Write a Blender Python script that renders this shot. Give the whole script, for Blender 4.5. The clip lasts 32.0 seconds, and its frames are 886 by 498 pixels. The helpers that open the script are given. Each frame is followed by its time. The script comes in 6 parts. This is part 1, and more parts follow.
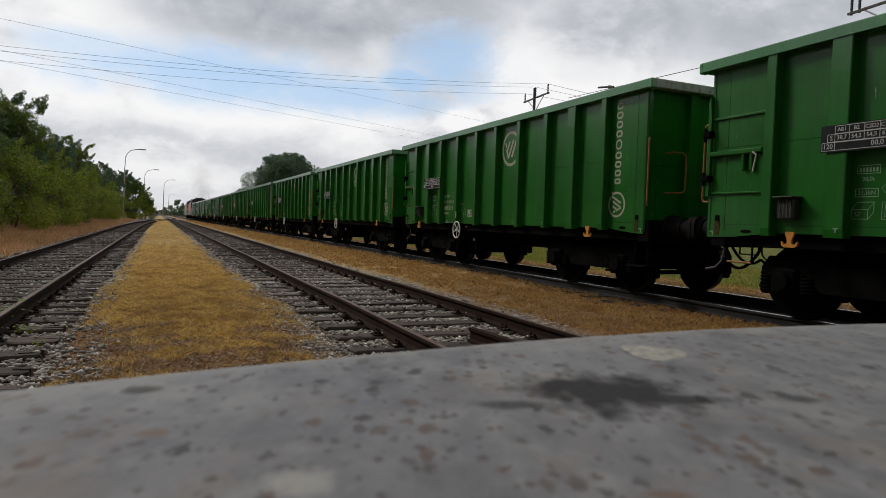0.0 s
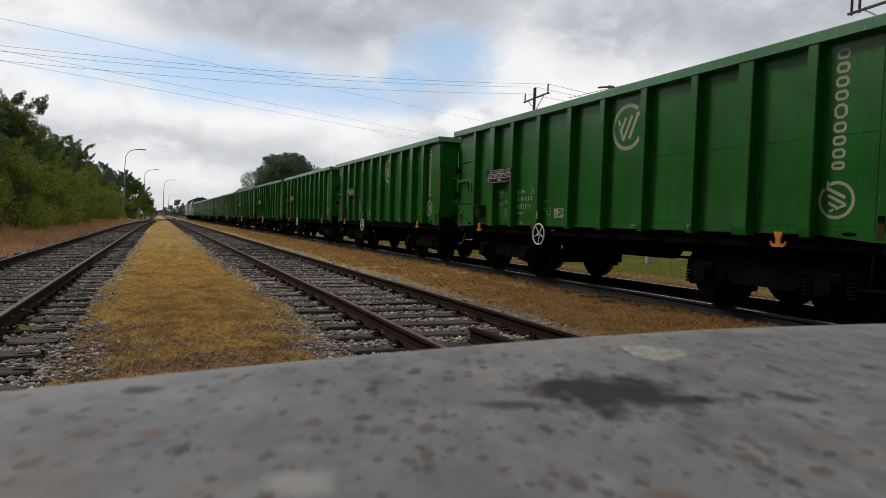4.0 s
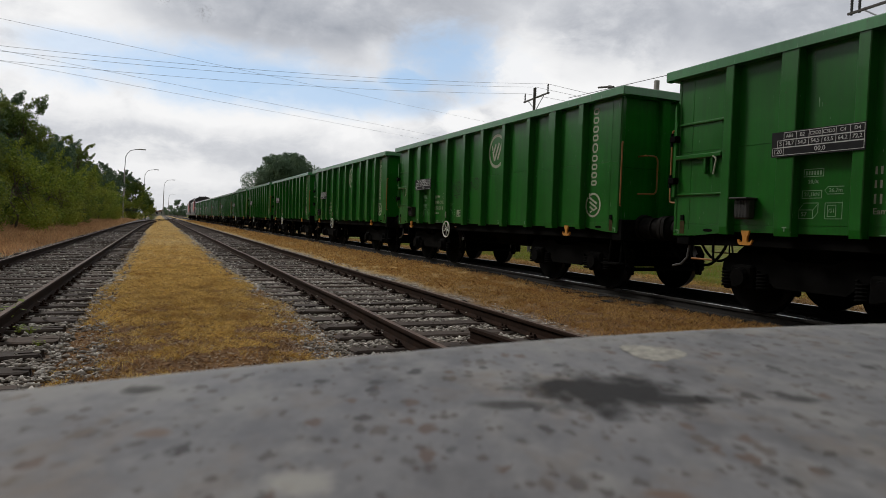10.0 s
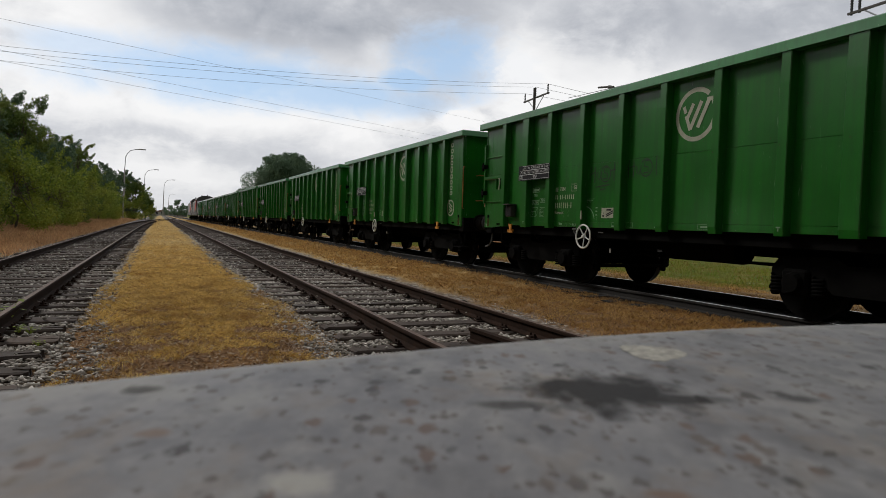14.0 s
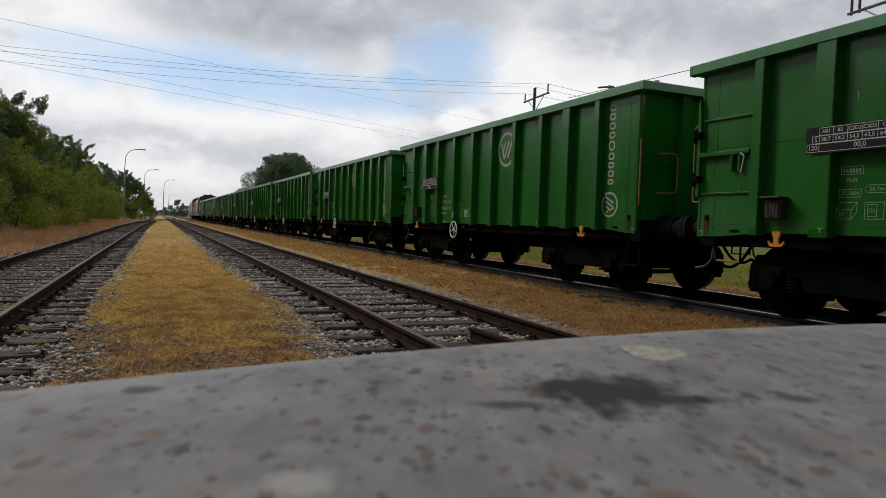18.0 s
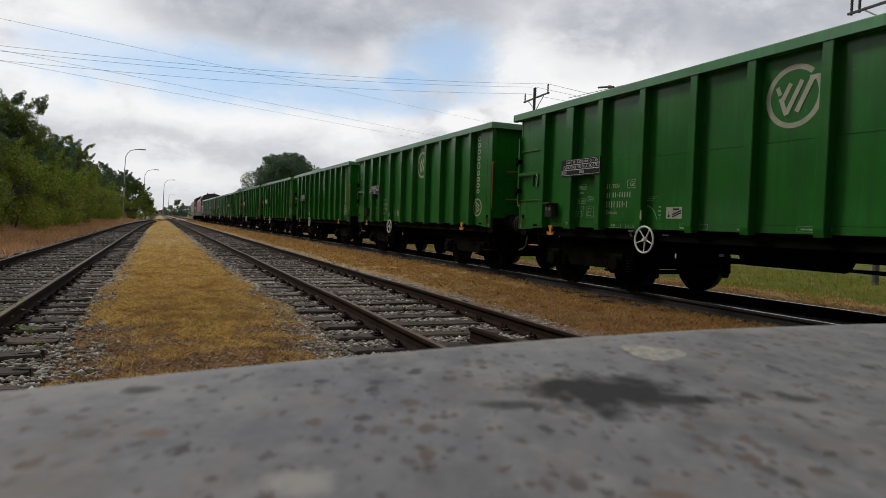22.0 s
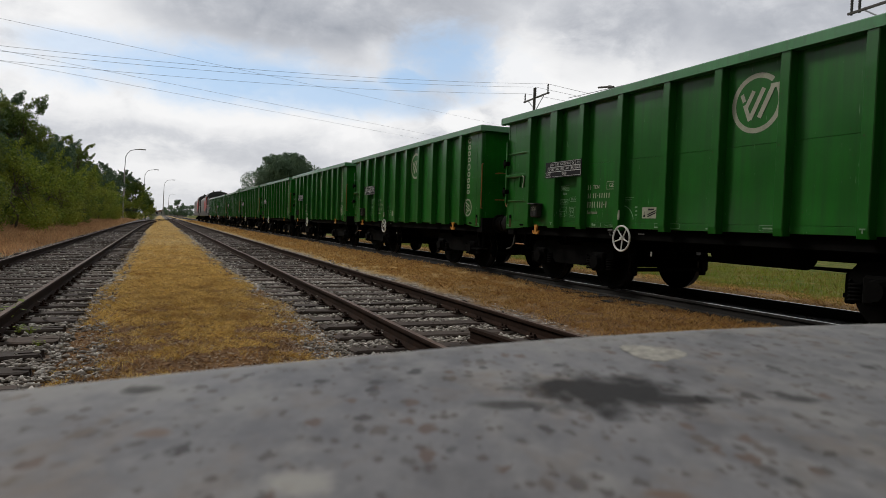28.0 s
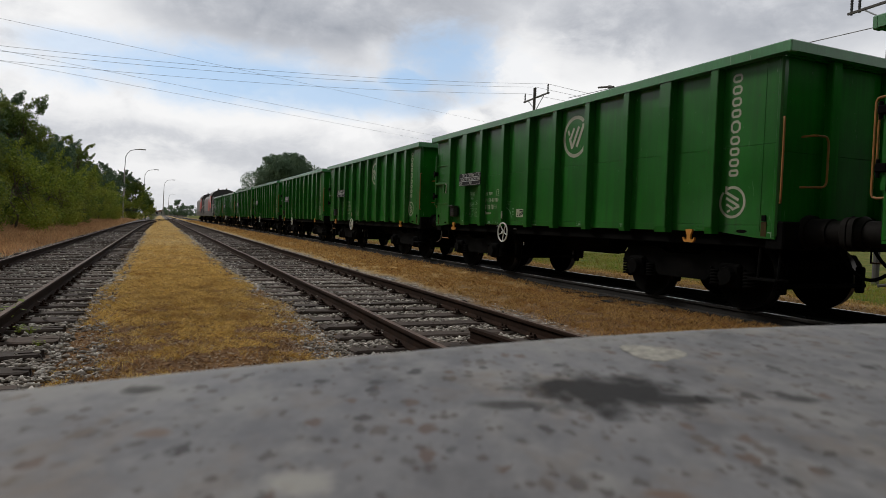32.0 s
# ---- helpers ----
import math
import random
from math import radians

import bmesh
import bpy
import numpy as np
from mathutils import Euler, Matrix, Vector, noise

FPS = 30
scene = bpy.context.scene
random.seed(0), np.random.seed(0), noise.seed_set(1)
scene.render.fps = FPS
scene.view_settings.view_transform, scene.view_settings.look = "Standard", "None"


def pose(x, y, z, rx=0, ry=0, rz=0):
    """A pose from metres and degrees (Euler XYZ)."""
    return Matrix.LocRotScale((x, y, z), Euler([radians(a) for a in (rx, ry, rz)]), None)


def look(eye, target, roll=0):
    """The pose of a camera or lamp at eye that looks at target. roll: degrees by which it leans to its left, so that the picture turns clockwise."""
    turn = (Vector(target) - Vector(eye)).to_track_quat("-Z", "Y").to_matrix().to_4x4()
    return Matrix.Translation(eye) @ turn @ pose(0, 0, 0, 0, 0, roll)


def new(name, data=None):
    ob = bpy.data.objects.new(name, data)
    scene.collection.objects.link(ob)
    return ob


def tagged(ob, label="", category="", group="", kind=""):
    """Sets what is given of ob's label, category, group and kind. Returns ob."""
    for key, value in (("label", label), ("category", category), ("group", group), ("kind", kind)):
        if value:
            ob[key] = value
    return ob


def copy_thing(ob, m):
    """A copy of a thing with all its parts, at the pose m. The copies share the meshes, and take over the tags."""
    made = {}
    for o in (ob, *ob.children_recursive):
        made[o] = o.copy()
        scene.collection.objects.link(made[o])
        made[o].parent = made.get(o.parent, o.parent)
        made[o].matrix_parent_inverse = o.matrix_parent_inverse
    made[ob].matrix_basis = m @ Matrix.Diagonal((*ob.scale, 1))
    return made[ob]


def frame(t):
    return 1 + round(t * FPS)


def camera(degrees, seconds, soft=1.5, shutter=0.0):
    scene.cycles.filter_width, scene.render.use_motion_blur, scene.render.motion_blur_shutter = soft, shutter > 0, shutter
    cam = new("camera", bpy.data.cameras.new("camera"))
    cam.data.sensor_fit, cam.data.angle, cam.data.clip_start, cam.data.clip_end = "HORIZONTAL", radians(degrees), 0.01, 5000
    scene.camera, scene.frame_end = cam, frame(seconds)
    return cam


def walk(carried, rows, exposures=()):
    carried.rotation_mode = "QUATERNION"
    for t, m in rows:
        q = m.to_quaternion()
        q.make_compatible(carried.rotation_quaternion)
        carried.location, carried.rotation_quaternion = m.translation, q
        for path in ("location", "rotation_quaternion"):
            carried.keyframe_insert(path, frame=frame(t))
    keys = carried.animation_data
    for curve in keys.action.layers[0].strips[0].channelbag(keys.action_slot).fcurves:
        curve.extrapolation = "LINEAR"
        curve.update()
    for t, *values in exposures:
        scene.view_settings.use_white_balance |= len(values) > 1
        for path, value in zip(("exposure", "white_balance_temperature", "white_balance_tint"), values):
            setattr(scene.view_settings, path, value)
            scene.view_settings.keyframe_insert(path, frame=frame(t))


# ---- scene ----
# A freight train of green open wagons rolls past a camera that stands on a grey ledge beside three tracks.
# x: across the tracks to the right, y: along them, z: up from the rail tops.

# ---- camera ----
EYE = Vector((0.0, 0.0, 1.0355))
YAW, PITCH = 0.4183, 0.0407
AIM = EYE + 10 * Vector((math.sin(YAW) * math.cos(PITCH), math.cos(YAW) * math.cos(PITCH), -math.sin(PITCH)))
cam = camera(69.375, 32.0, soft=0.45)
cam.data.dof.use_dof, cam.data.dof.focus_distance, cam.data.dof.aperture_fstop = True, 16.0, 16.0
walk(cam, [(0, look(EYE, AIM, 1.83)), (32.0, look(EYE, AIM, 1.83))])

# ---- world and sun ----
SUN_EL, SUN_AZ = radians(40), radians(-40)


def node(tree, kind, x=0, **values):
    n = tree.nodes.new(kind)
    for key, value in values.items():
        if key in n.inputs:
            n.inputs[key].default_value = value
    return n


def mathn(tree, op, a, b=0.0, clamp=False):
    n = tree.nodes.new("ShaderNodeMath")
    n.operation, n.use_clamp = op, clamp
    for i, v in enumerate((a, b)):
        if isinstance(v, (int, float)):
            n.inputs[i].default_value = v
        else:
            tree.links.new(v, n.inputs[i])
    return n.outputs[0]


def vecn(tree, op, a, b):
    n = tree.nodes.new("ShaderNodeVectorMath")
    n.operation = op
    for i, v in enumerate((a, b)):
        if isinstance(v, (tuple, Vector)):
            n.inputs[i].default_value = v
        else:
            tree.links.new(v, n.inputs[i])
    return n.outputs["Value"] if op in ("DOT_PRODUCT", "DISTANCE", "LENGTH") else n.outputs[0]


def noisen(tree, vec, scale, detail=4.0, rough=0.55, distort=0.0):
    n = tree.nodes.new("ShaderNodeTexNoise")
    n.inputs["Scale"].default_value, n.inputs["Detail"].default_value = scale, detail
    n.inputs["Roughness"].default_value, n.inputs["Distortion"].default_value = rough, distort
    if vec is not None:
        tree.links.new(vec, n.inputs["Vector"])
    return n.outputs["Fac"]


def rampn(tree, fac, stops, interp="LINEAR"):
    n = tree.nodes.new("ShaderNodeValToRGB")
    n.color_ramp.interpolation = interp
    el = n.color_ramp.elements
    while len(el) < len(stops):
        el.new(0.5)
    for e, (p, c) in zip(el, stops):
        e.position = p
        e.color = (*c, 1) if isinstance(c, tuple) else (c, c, c, 1)
    tree.links.new(fac, n.inputs["Fac"])
    return n.outputs["Color"]


def mixn(tree, fac, a, b, mode="MIX"):
    n = tree.nodes.new("ShaderNodeMix")
    n.data_type, n.blend_type = "RGBA", mode
    for i, v in ((0, fac), (6, a), (7, b)):
        if isinstance(v, (int, float)):
            n.inputs[i].default_value = v
        elif isinstance(v, tuple):
            n.inputs[i].default_value = (*v, 1)
        else:
            tree.links.new(v, n.inputs[i])
    return n.outputs[2]


def sky_way(right, up):
    """A direction of the sky, in degrees right of the tracks and above the horizon."""
    a, b = radians(right), radians(up)
    return Vector((math.sin(a) * math.cos(b), math.cos(a) * math.cos(b), math.sin(b)))


def make_world():
    world = bpy.data.worlds.new("world")
    scene.world = world
    world.use_nodes = True
    t = world.node_tree
    t.nodes.clear()
    out, bg = t.nodes.new("ShaderNodeOutputWorld"), t.nodes.new("ShaderNodeBackground")
    sky = t.nodes.new("ShaderNodeTexSky")
    sky.sky_type, sky.sun_disc = "NISHITA", False
    sky.sun_elevation, sky.sun_rotation = SUN_EL, SUN_AZ
    sky.air_density, sky.dust_density = 1.0, 1.5
    co = t.nodes.new("ShaderNodeTexCoord").outputs["Generated"]
    sep = t.nodes.new("ShaderNodeSeparateXYZ")
    t.links.new(co, sep.inputs[0])
    # clouds lie on a flat layer: the direction divided by its height
    height = mathn(t, "ADD", mathn(t, "MAXIMUM", sep.outputs[2], 0.0), 0.16)
    flat = t.nodes.new("ShaderNodeCombineXYZ")
    t.links.new(mathn(t, "DIVIDE", sep.outputs[0], height), flat.inputs[0])
    t.links.new(mathn(t, "DIVIDE", sep.outputs[1], height), flat.inputs[1])
    flat = flat.outputs[0]
    squash = t.nodes.new("ShaderNodeMapping")
    squash.inputs["Scale"].default_value = (1.0, 1.0, 1.7)
    t.links.new(co, squash.inputs[0])
    big = noisen(t, squash.outputs[0], 2.6, 8.0, 0.56, 0.25)
    fine = noisen(t, squash.outputs[0], 7.5, 7.0, 0.6, 0.35)
    streak = noisen(t, flat, 1.3, 6.0, 0.55, 0.3)
    puffs = noisen(t, squash.outputs[0], 21.0, 6.0, 0.62, 0.5)
    wild = mathn(t, "ADD", mathn(t, "MULTIPLY", mathn(t, "SUBTRACT", big, 0.5), 0.30), mathn(t, "MULTIPLY", mathn(t, "SUBTRACT", fine, 0.5), 0.28))
    wild = mathn(t, "ADD", wild, mathn(t, "MULTIPLY", mathn(t, "SUBTRACT", puffs, 0.5), 0.20))

    def spot(right, up, wide, tall, soft=0.8, ragged=4.6):
        """A soft patch of the sky; wide and tall are its half sizes in degrees."""
        way = sky_way(right, up)
        side = Vector((way.y, -way.x, 0)).normalized()
        top = side.cross(way)
        d = vecn(t, "SUBTRACT", co, way)
        x = mathn(t, "DIVIDE", vecn(t, "DOT_PRODUCT", d, side), radians(wide))
        z = mathn(t, "DIVIDE", vecn(t, "DOT_PRODUCT", d, top), radians(tall))
        ahead = mathn(t, "LESS_THAN", vecn(t, "DOT_PRODUCT", co, way), 0.3)
        ln = mathn(t, "SQRT", mathn(t, "ADD", mathn(t, "MULTIPLY", x, x), mathn(t, "MULTIPLY", z, z)))
        ln = mathn(t, "ADD", mathn(t, "ADD", ln, mathn(t, "MULTIPLY", wild, ragged)), mathn(t, "MULTIPLY", ahead, 9.0))
        r = t.nodes.new("ShaderNodeMapRange")
        r.interpolation_type = "SMOOTHSTEP"
        t.links.new(ln, r.inputs[0])
        r.inputs[1].default_value, r.inputs[2].default_value = 1.0 - soft, 1.0 + soft
        r.inputs[3].default_value, r.inputs[4].default_value = 1.0, 0.0
        return r.outputs[0]

    def most(*values):
        out = values[0]
        for v in values[1:]:
            out = mathn(t, "MAXIMUM", out, v)
        return out

    # cloud colour: bright thin parts, grey thick parts
    thick = mathn(t, "ADD", 0.335, mathn(t, "MULTIPLY", mathn(t, "SUBTRACT", big, 0.5), 0.72))
    thick = mathn(t, "ADD", thick, mathn(t, "MULTIPLY", mathn(t, "SUBTRACT", fine, 0.5), 0.66))
    thick = mathn(t, "ADD", thick, mathn(t, "MULTIPLY", mathn(t, "SUBTRACT", puffs, 0.5), 0.27))
    thick = mathn(t, "ADD", thick, mathn(t, "MULTIPLY", mathn(t, "SUBTRACT", streak, 0.5), 0.40))
    dark = most(spot(12.5, 18.4, 15.5, 4.6, 0.35, 3.0), mathn(t, "MULTIPLY", spot(28, 21.5, 9, 3.4, 0.6), 0.8), spot(39.0, 17.0, 7.0, 3.8, 0.6, 3.5), mathn(t, "MULTIPLY", spot(51, 18, 9, 5, 0.6), 0.9), mathn(t, "MULTIPLY", spot(-1, 5.4, 17, 1.9), 0.65), spot(14, 40, 40, 14))
    thick = mathn(t, "ADD", thick, mathn(t, "MULTIPLY", dark, 0.31))
    white = most(spot(-5, 9.6, 12, 2.2), mathn(t, "MULTIPLY", spot(25.4, 8.9, 2.4, 1.2, 0.35), 1.5), spot(30.6, 13.4, 3.6, 3.6, 0.5), mathn(t, "MULTIPLY", spot(36.6, 13.2, 3.2, 2.2, 0.6), 1.0), spot(8, 8.8, 10, 1.8), mathn(t, "MULTIPLY", spot(17.5, 15.0, 1.3, 1.1, 0.8), 1.0), mathn(t, "MULTIPLY", spot(-9, 16, 7, 3.5), 1.0), mathn(t, "MULTIPLY", spot(4.5, 3.2, 6, 0.8), 1.2))
    thick = mathn(t, "SUBTRACT", thick, mathn(t, "MULTIPLY", white, 0.13))
    cloud = rampn(t, thick, [(0.20, (0.93, 0.93, 0.935)), (0.34, (0.82, 0.825, 0.84)), (0.45, (0.66, 0.675, 0.71)), (0.60, (0.50, 0.52, 0.565)), (0.80, (0.355, 0.38, 0.43))])
    # openings of blue
    hole = most(mathn(t, "MULTIPLY", spot(23.8, 13.6, 4.0, 2.5, 0.8, 7.0), 0.92), spot(20.5, 12.2, 2.6, 1.2, 0.6, 6.0), spot(5.0, 11.7, 11.0, 1.8, 0.8, 5.0), mathn(t, "MULTIPLY", spot(14.5, 10.8, 7.5, 1.5, 0.7), 0.9), mathn(t, "MULTIPLY", spot(20.8, 10.4, 3.6, 1.2, 0.6), 0.7), mathn(t, "MULTIPLY", spot(-5.6, 12.6, 4.5, 1.1, 0.6), 0.6))
    cover = mathn(t, "SUBTRACT", 1.0, mathn(t, "MULTIPLY", hole, 0.95), True)
    cover = most(cover, spot(25.4, 8.9, 2.4, 1.2, 0.35), mathn(t, "MULTIPLY", spot(31.4, 13.2, 3.6, 3.4, 0.4), 0.95))
    blue = mixn(t, 1.0, sky.outputs[0], (0.12, 0.12, 0.12), "MULTIPLY")
    blue = mixn(t, 0.7, blue, (0.45, 0.655, 0.93))
    col = mixn(t, cover, blue, cloud)
    # haze towards the horizon
    low = rampn(t, sep.outputs[2], [(0.0, 1.0), (0.13, 0.0)])
    col = mixn(t, mathn(t, "MULTIPLY", low, 0.45), col, (0.72, 0.72, 0.73))
    # dim the unseen sky overhead and behind, so faces turned backward stay dark
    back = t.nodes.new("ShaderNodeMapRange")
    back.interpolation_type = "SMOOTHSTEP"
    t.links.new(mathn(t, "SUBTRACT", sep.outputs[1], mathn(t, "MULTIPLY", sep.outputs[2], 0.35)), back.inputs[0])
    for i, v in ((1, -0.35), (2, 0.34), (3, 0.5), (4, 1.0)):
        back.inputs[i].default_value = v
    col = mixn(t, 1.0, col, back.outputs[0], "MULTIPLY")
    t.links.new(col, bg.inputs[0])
    bg.inputs[1].default_value = 1.0
    t.links.new(bg.outputs[0], out.inputs[0])


make_world()
sun = new("sun", bpy.data.lights.new("sun", "SUN"))
sun.data.energy, sun.data.angle, sun.data.color = 1.65, radians(10), (1.0, 0.94, 0.86)
sun.matrix_world = look((0, 0, 30), Vector((0, 0, 30)) - Vector((math.sin(SUN_AZ) * math.cos(SUN_EL), math.cos(SUN_AZ) * math.cos(SUN_EL), math.sin(SUN_EL))))

# ---- materials ----


def material(name):
    m = bpy.data.materials.new(name)
    m.use_nodes = True
    t = m.node_tree
    b = t.nodes["Principled BSDF"]
    co = t.nodes.new("ShaderNodeTexCoord").outputs["Object"]
    return m, t, b, co


def bump(t, b, height, strength=0.4, distance=0.01):
    n = t.nodes.new("ShaderNodeBump")
    n.inputs["Strength"].default_value, n.inputs["Distance"].default_value = strength, distance
    t.links.new(height, n.inputs["Height"])
    t.links.new(n.outputs[0], b.inputs["Normal"])


def scaled(t, co, x, y, z):
    n = t.nodes.new("ShaderNodeMapping")
    n.inputs["Scale"].default_value = (x, y, z)
    t.links.new(co, n.inputs[0])
    return n.outputs[0]


def plain(name, color, rough=0.6, metal=0.0, vary=0.35, scale=6.0, grain=60.0, relief=0.2, distance=0.003, dirt=None, random_part=0.0):
    """A worn surface: colour varied at two scales, and fine relief."""
    m, t, b, co = material(name)
    n1, n2 = noisen(t, co, scale, 5), noisen(t, co, grain, 3)
    lo = tuple(c * (1 - vary) for c in color)
    hi = tuple(min(1, c * (1 + vary)) for c in color)
    col = rampn(t, n1, [(0.3, lo), (0.7, hi)])
    col = mixn(t, 0.35, col, rampn(t, n2, [(0.3, lo), (0.7, hi)]))
    if dirt:
        col = mixn(t, rampn(t, noisen(t, co, scale * 2.3, 6, 0.65), [(0.5, 0.0), (0.68, 0.85)]), col, dirt)
    if random_part:
        info = t.nodes.new("ShaderNodeObjectInfo").outputs["Random"]
        col = mixn(t, 1.0, col, rampn(t, info, [(0.0, 1 - random_part), (1.0, 1.0)]), "MULTIPLY")
    t.links.new(col, b.inputs["Base Color"])
    t.links.new(rampn(t, n2, [(0.2, max(0.05, rough - 0.12)), (0.8, min(1, rough + 0.12))]), b.inputs["Roughness"])
    b.inputs["Metallic"].default_value = metal
    bump(t, b, n2, relief, distance)
    return m


def wagon_paint(name, base, gloss=0.22, rough=0.36):
    """Green wagon paint with rain streaks, faded patches and scratches."""
    m, t, b, co = material(name)
    streak = noisen(t, scaled(t, co, 9, 9, 0.5), 1.6, 5, 0.6)
    patch = noisen(t, co, 1.1, 5, 0.6)
    speck = noisen(t, co, 38, 3)
    lo, hi = tuple(c * 0.72 for c in base), tuple(c * 1.25 for c in base)
    col = rampn(t, patch, [(0.3, lo), (0.7, hi)])
    col = mixn(t, rampn(t, streak, [(0.42, 0.0), (0.72, 0.6)]), col, tuple(c * 0.55 + 0.004 for c in base))
    fade = rampn(t, noisen(t, scaled(t, co, 5, 5, 1.3), 2.4, 6, 0.7, 0.6), [(0.60, 0.0), (0.74, 0.4)])
    col = mixn(t, fade, col, (base[0] * 1.6 + 0.004, base[1] * 1.25, base[2] * 1.5 + 0.003))
    scratch = rampn(t, noisen(t, scaled(t, co, 14, 14, 1.2), 3.1, 2, 0.5, 1.5), [(0.735, 0.0), (0.76, 0.5)])
    col = mixn(t, scratch, col, (0.30, 0.42, 0.30))
    col = mixn(t, rampn(t, noisen(t, vecn(t, "ADD", co, (1.3, 4.1, 2.2)), 26, 3, 0.5), [(0.70, 0.0), (0.76, 0.8)]), col, (0.045, 0.024, 0.012))
    t.links.new(col, b.inputs["Base Color"])
    t.links.new(rampn(t, patch, [(0.3, rough - 0.05), (0.7, rough + 0.09)]), b.inputs["Roughness"])
    b.inputs["Specular IOR Level"].default_value = gloss
    b.inputs["Coat Weight"].default_value, b.inputs["Coat Roughness"].default_value = min(0.9, gloss * 3.4), 0.18
    bump(t, b, mathn(t, "ADD", speck, mathn(t, "MULTIPLY", patch, 3.0)), 0.12, 0.006)
    return m


GREEN = wagon_paint("green_wagon_paint", (0.0052, 0.104, 0.0056))
# end walls: dull with grime, the light on them put into a paler green
GREEN_END = wagon_paint("grimy_green_end_lightened", (0.0100, 0.134, 0.0100), 0.025, 0.6)
# wagon green for the rim, lightened for the stronger light on the top edge
GREEN_RIM_LIT = wagon_paint("green_paint_lit_rim", (0.021, 0.175, 0.042), 0.5, 0.36)
GREY_RIM = plain("dusty_grey_rim", (0.32, 0.34, 0.29), 0.8, 0.0, 0.25, 5, 40, dirt=(0.05, 0.14, 0.055))
BUFFER = plain("dark_buffer_steel", (0.0065, 0.0058, 0.0052), 0.75, 0.0, 0.5, 7, 50)
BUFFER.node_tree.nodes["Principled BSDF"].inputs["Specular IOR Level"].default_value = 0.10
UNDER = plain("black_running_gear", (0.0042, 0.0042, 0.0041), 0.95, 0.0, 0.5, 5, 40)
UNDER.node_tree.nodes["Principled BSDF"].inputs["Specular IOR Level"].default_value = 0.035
TYRE = plain("worn_wheel_steel", (0.16, 0.15, 0.14), 0.4, 0.9, 0.3, 4, 50)
WHITE = plain("white_paint", (0.62, 0.63, 0.60), 0.5, 0.0, 0.12, 9, 70)
PLATEWHITE = plain("dulled_white_paint", (0.42, 0.43, 0.42), 0.6, 0.0, 0.2, 9, 70)
MARK = plain("faded_white_marking", (0.30, 0.315, 0.235), 0.65, 0.0, 0.25, 7, 50)
THINMARK = plain("thin_worn_marking", (0.16, 0.27, 0.16), 0.7, 0.0, 0.35, 14, 60)
BLACK = plain("black_plate", (0.014, 0.014, 0.016), 0.5, 0.0, 0.3, 9, 60)
SPRAY = plain("thin_black_spray", (0.004, 0.010, 0.004), 0.6, 0.0, 0.4, 9, 60)
BLACK.node_tree.nodes["Principled BSDF"].inputs["Specular IOR Level"].default_value = 0.12
AMBER = plain("amber_paint", (0.46, 0.19, 0.018), 0.55, 0.0, 0.25, 9, 60)
GRABRAIL = plain("worn_amber_rail_paint", (0.25, 0.10, 0.018), 0.6, 0.0, 0.35, 9, 60)
GREYBOX = plain("grey_lamp_box", (0.022, 0.022, 0.021), 0.6, 0.0, 0.3, 12, 60)
WORNGREY = plain("worn_grey_steel", (0.05, 0.05, 0.048), 0.7, 0.0, 0.4, 12, 60)
RUSTSTAIN = plain("rust_stained_green", (0.045, 0.034, 0.012), 0.8, 0.0, 0.45, 14, 60, dirt=(0.05, 0.026, 0.012))
RUSTSTAIN.node_tree.nodes["Principled BSDF"].inputs["Specular IOR Level"].default_value = 0.1
RUST = plain("rusty_patch", (0.085, 0.036, 0.016), 0.85, 0.0, 0.4, 14, 60)
RAIL = plain("rusty_rail_steel", (0.020, 0.0105, 0.0068), 0.95, 0.0, 0.4, 3, 30, dirt=(0.034, 0.017, 0.010))
RAIL.node_tree.nodes["Principled BSDF"].inputs["Specular IOR Level"].default_value = 0.12
RAILTOP = plain("worn_rail_head", (0.105, 0.058, 0.037), 0.6, 0.1, 0.3, 2, 30, dirt=(0.07, 0.045, 0.032))
# train's track: the shade below the wagons is put into near-black steel
SHADERAIL = plain("train_shade_rail", (0.008, 0.0065, 0.0055), 0.9, 0.0, 0.4, 3, 30)
BRIGHTHEAD = plain("polished_rail_head", (0.42, 0.40, 0.38), 0.32, 0.9, 0.2, 2, 30)
SLEEPER = plain("weathered_sleeper_wood", (0.078, 0.054, 0.042), 0.95, 0.0, 0.5, 6, 45, 0.6, 0.006, dirt=(0.085, 0.072, 0.062), random_part=0.55)
# sleepers of the train's track, blackened for the shade over them
SHADESLEEPER = plain("train_shade_sleeper", (0.009, 0.0085, 0.008), 0.9, 0.0, 0.4, 6, 45, 0.5, 0.006)
STEEL = plain("galvanised_steel", (0.32, 0.33, 0.34), 0.55, 0.6, 0.2, 4, 40)
CONCRETE = plain("concrete_pole", (0.30, 0.29, 0.27), 0.9, 0.0, 0.2, 3, 30)
DARKPOLE = plain("dark_pole_wood", (0.07, 0.065, 0.06), 0.9, 0.0, 0.3, 3, 30)
WIRE = plain("dark_wire", (0.22, 0.22, 0.23), 0.7, 0.3, 0.1, 3, 30)
BARK = plain("bark", (0.09, 0.07, 0.05), 0.95, 0.0, 0.4, 3, 20, 0.8, 0.03)
LOCORED = plain("red_locomotive_paint", (0.42, 0.035, 0.025), 0.5, 0.0, 0.25, 1.5, 20)
LOCOWHITE = plain("pale_locomotive_paint", (0.15, 0.14, 0.137), 0.55, 0.0, 0.2, 1.5, 20)
LOCODARK = plain("dark_locomotive_paint", (0.035, 0.033, 0.032), 0.55, 0.0, 0.3, 1.5, 20)
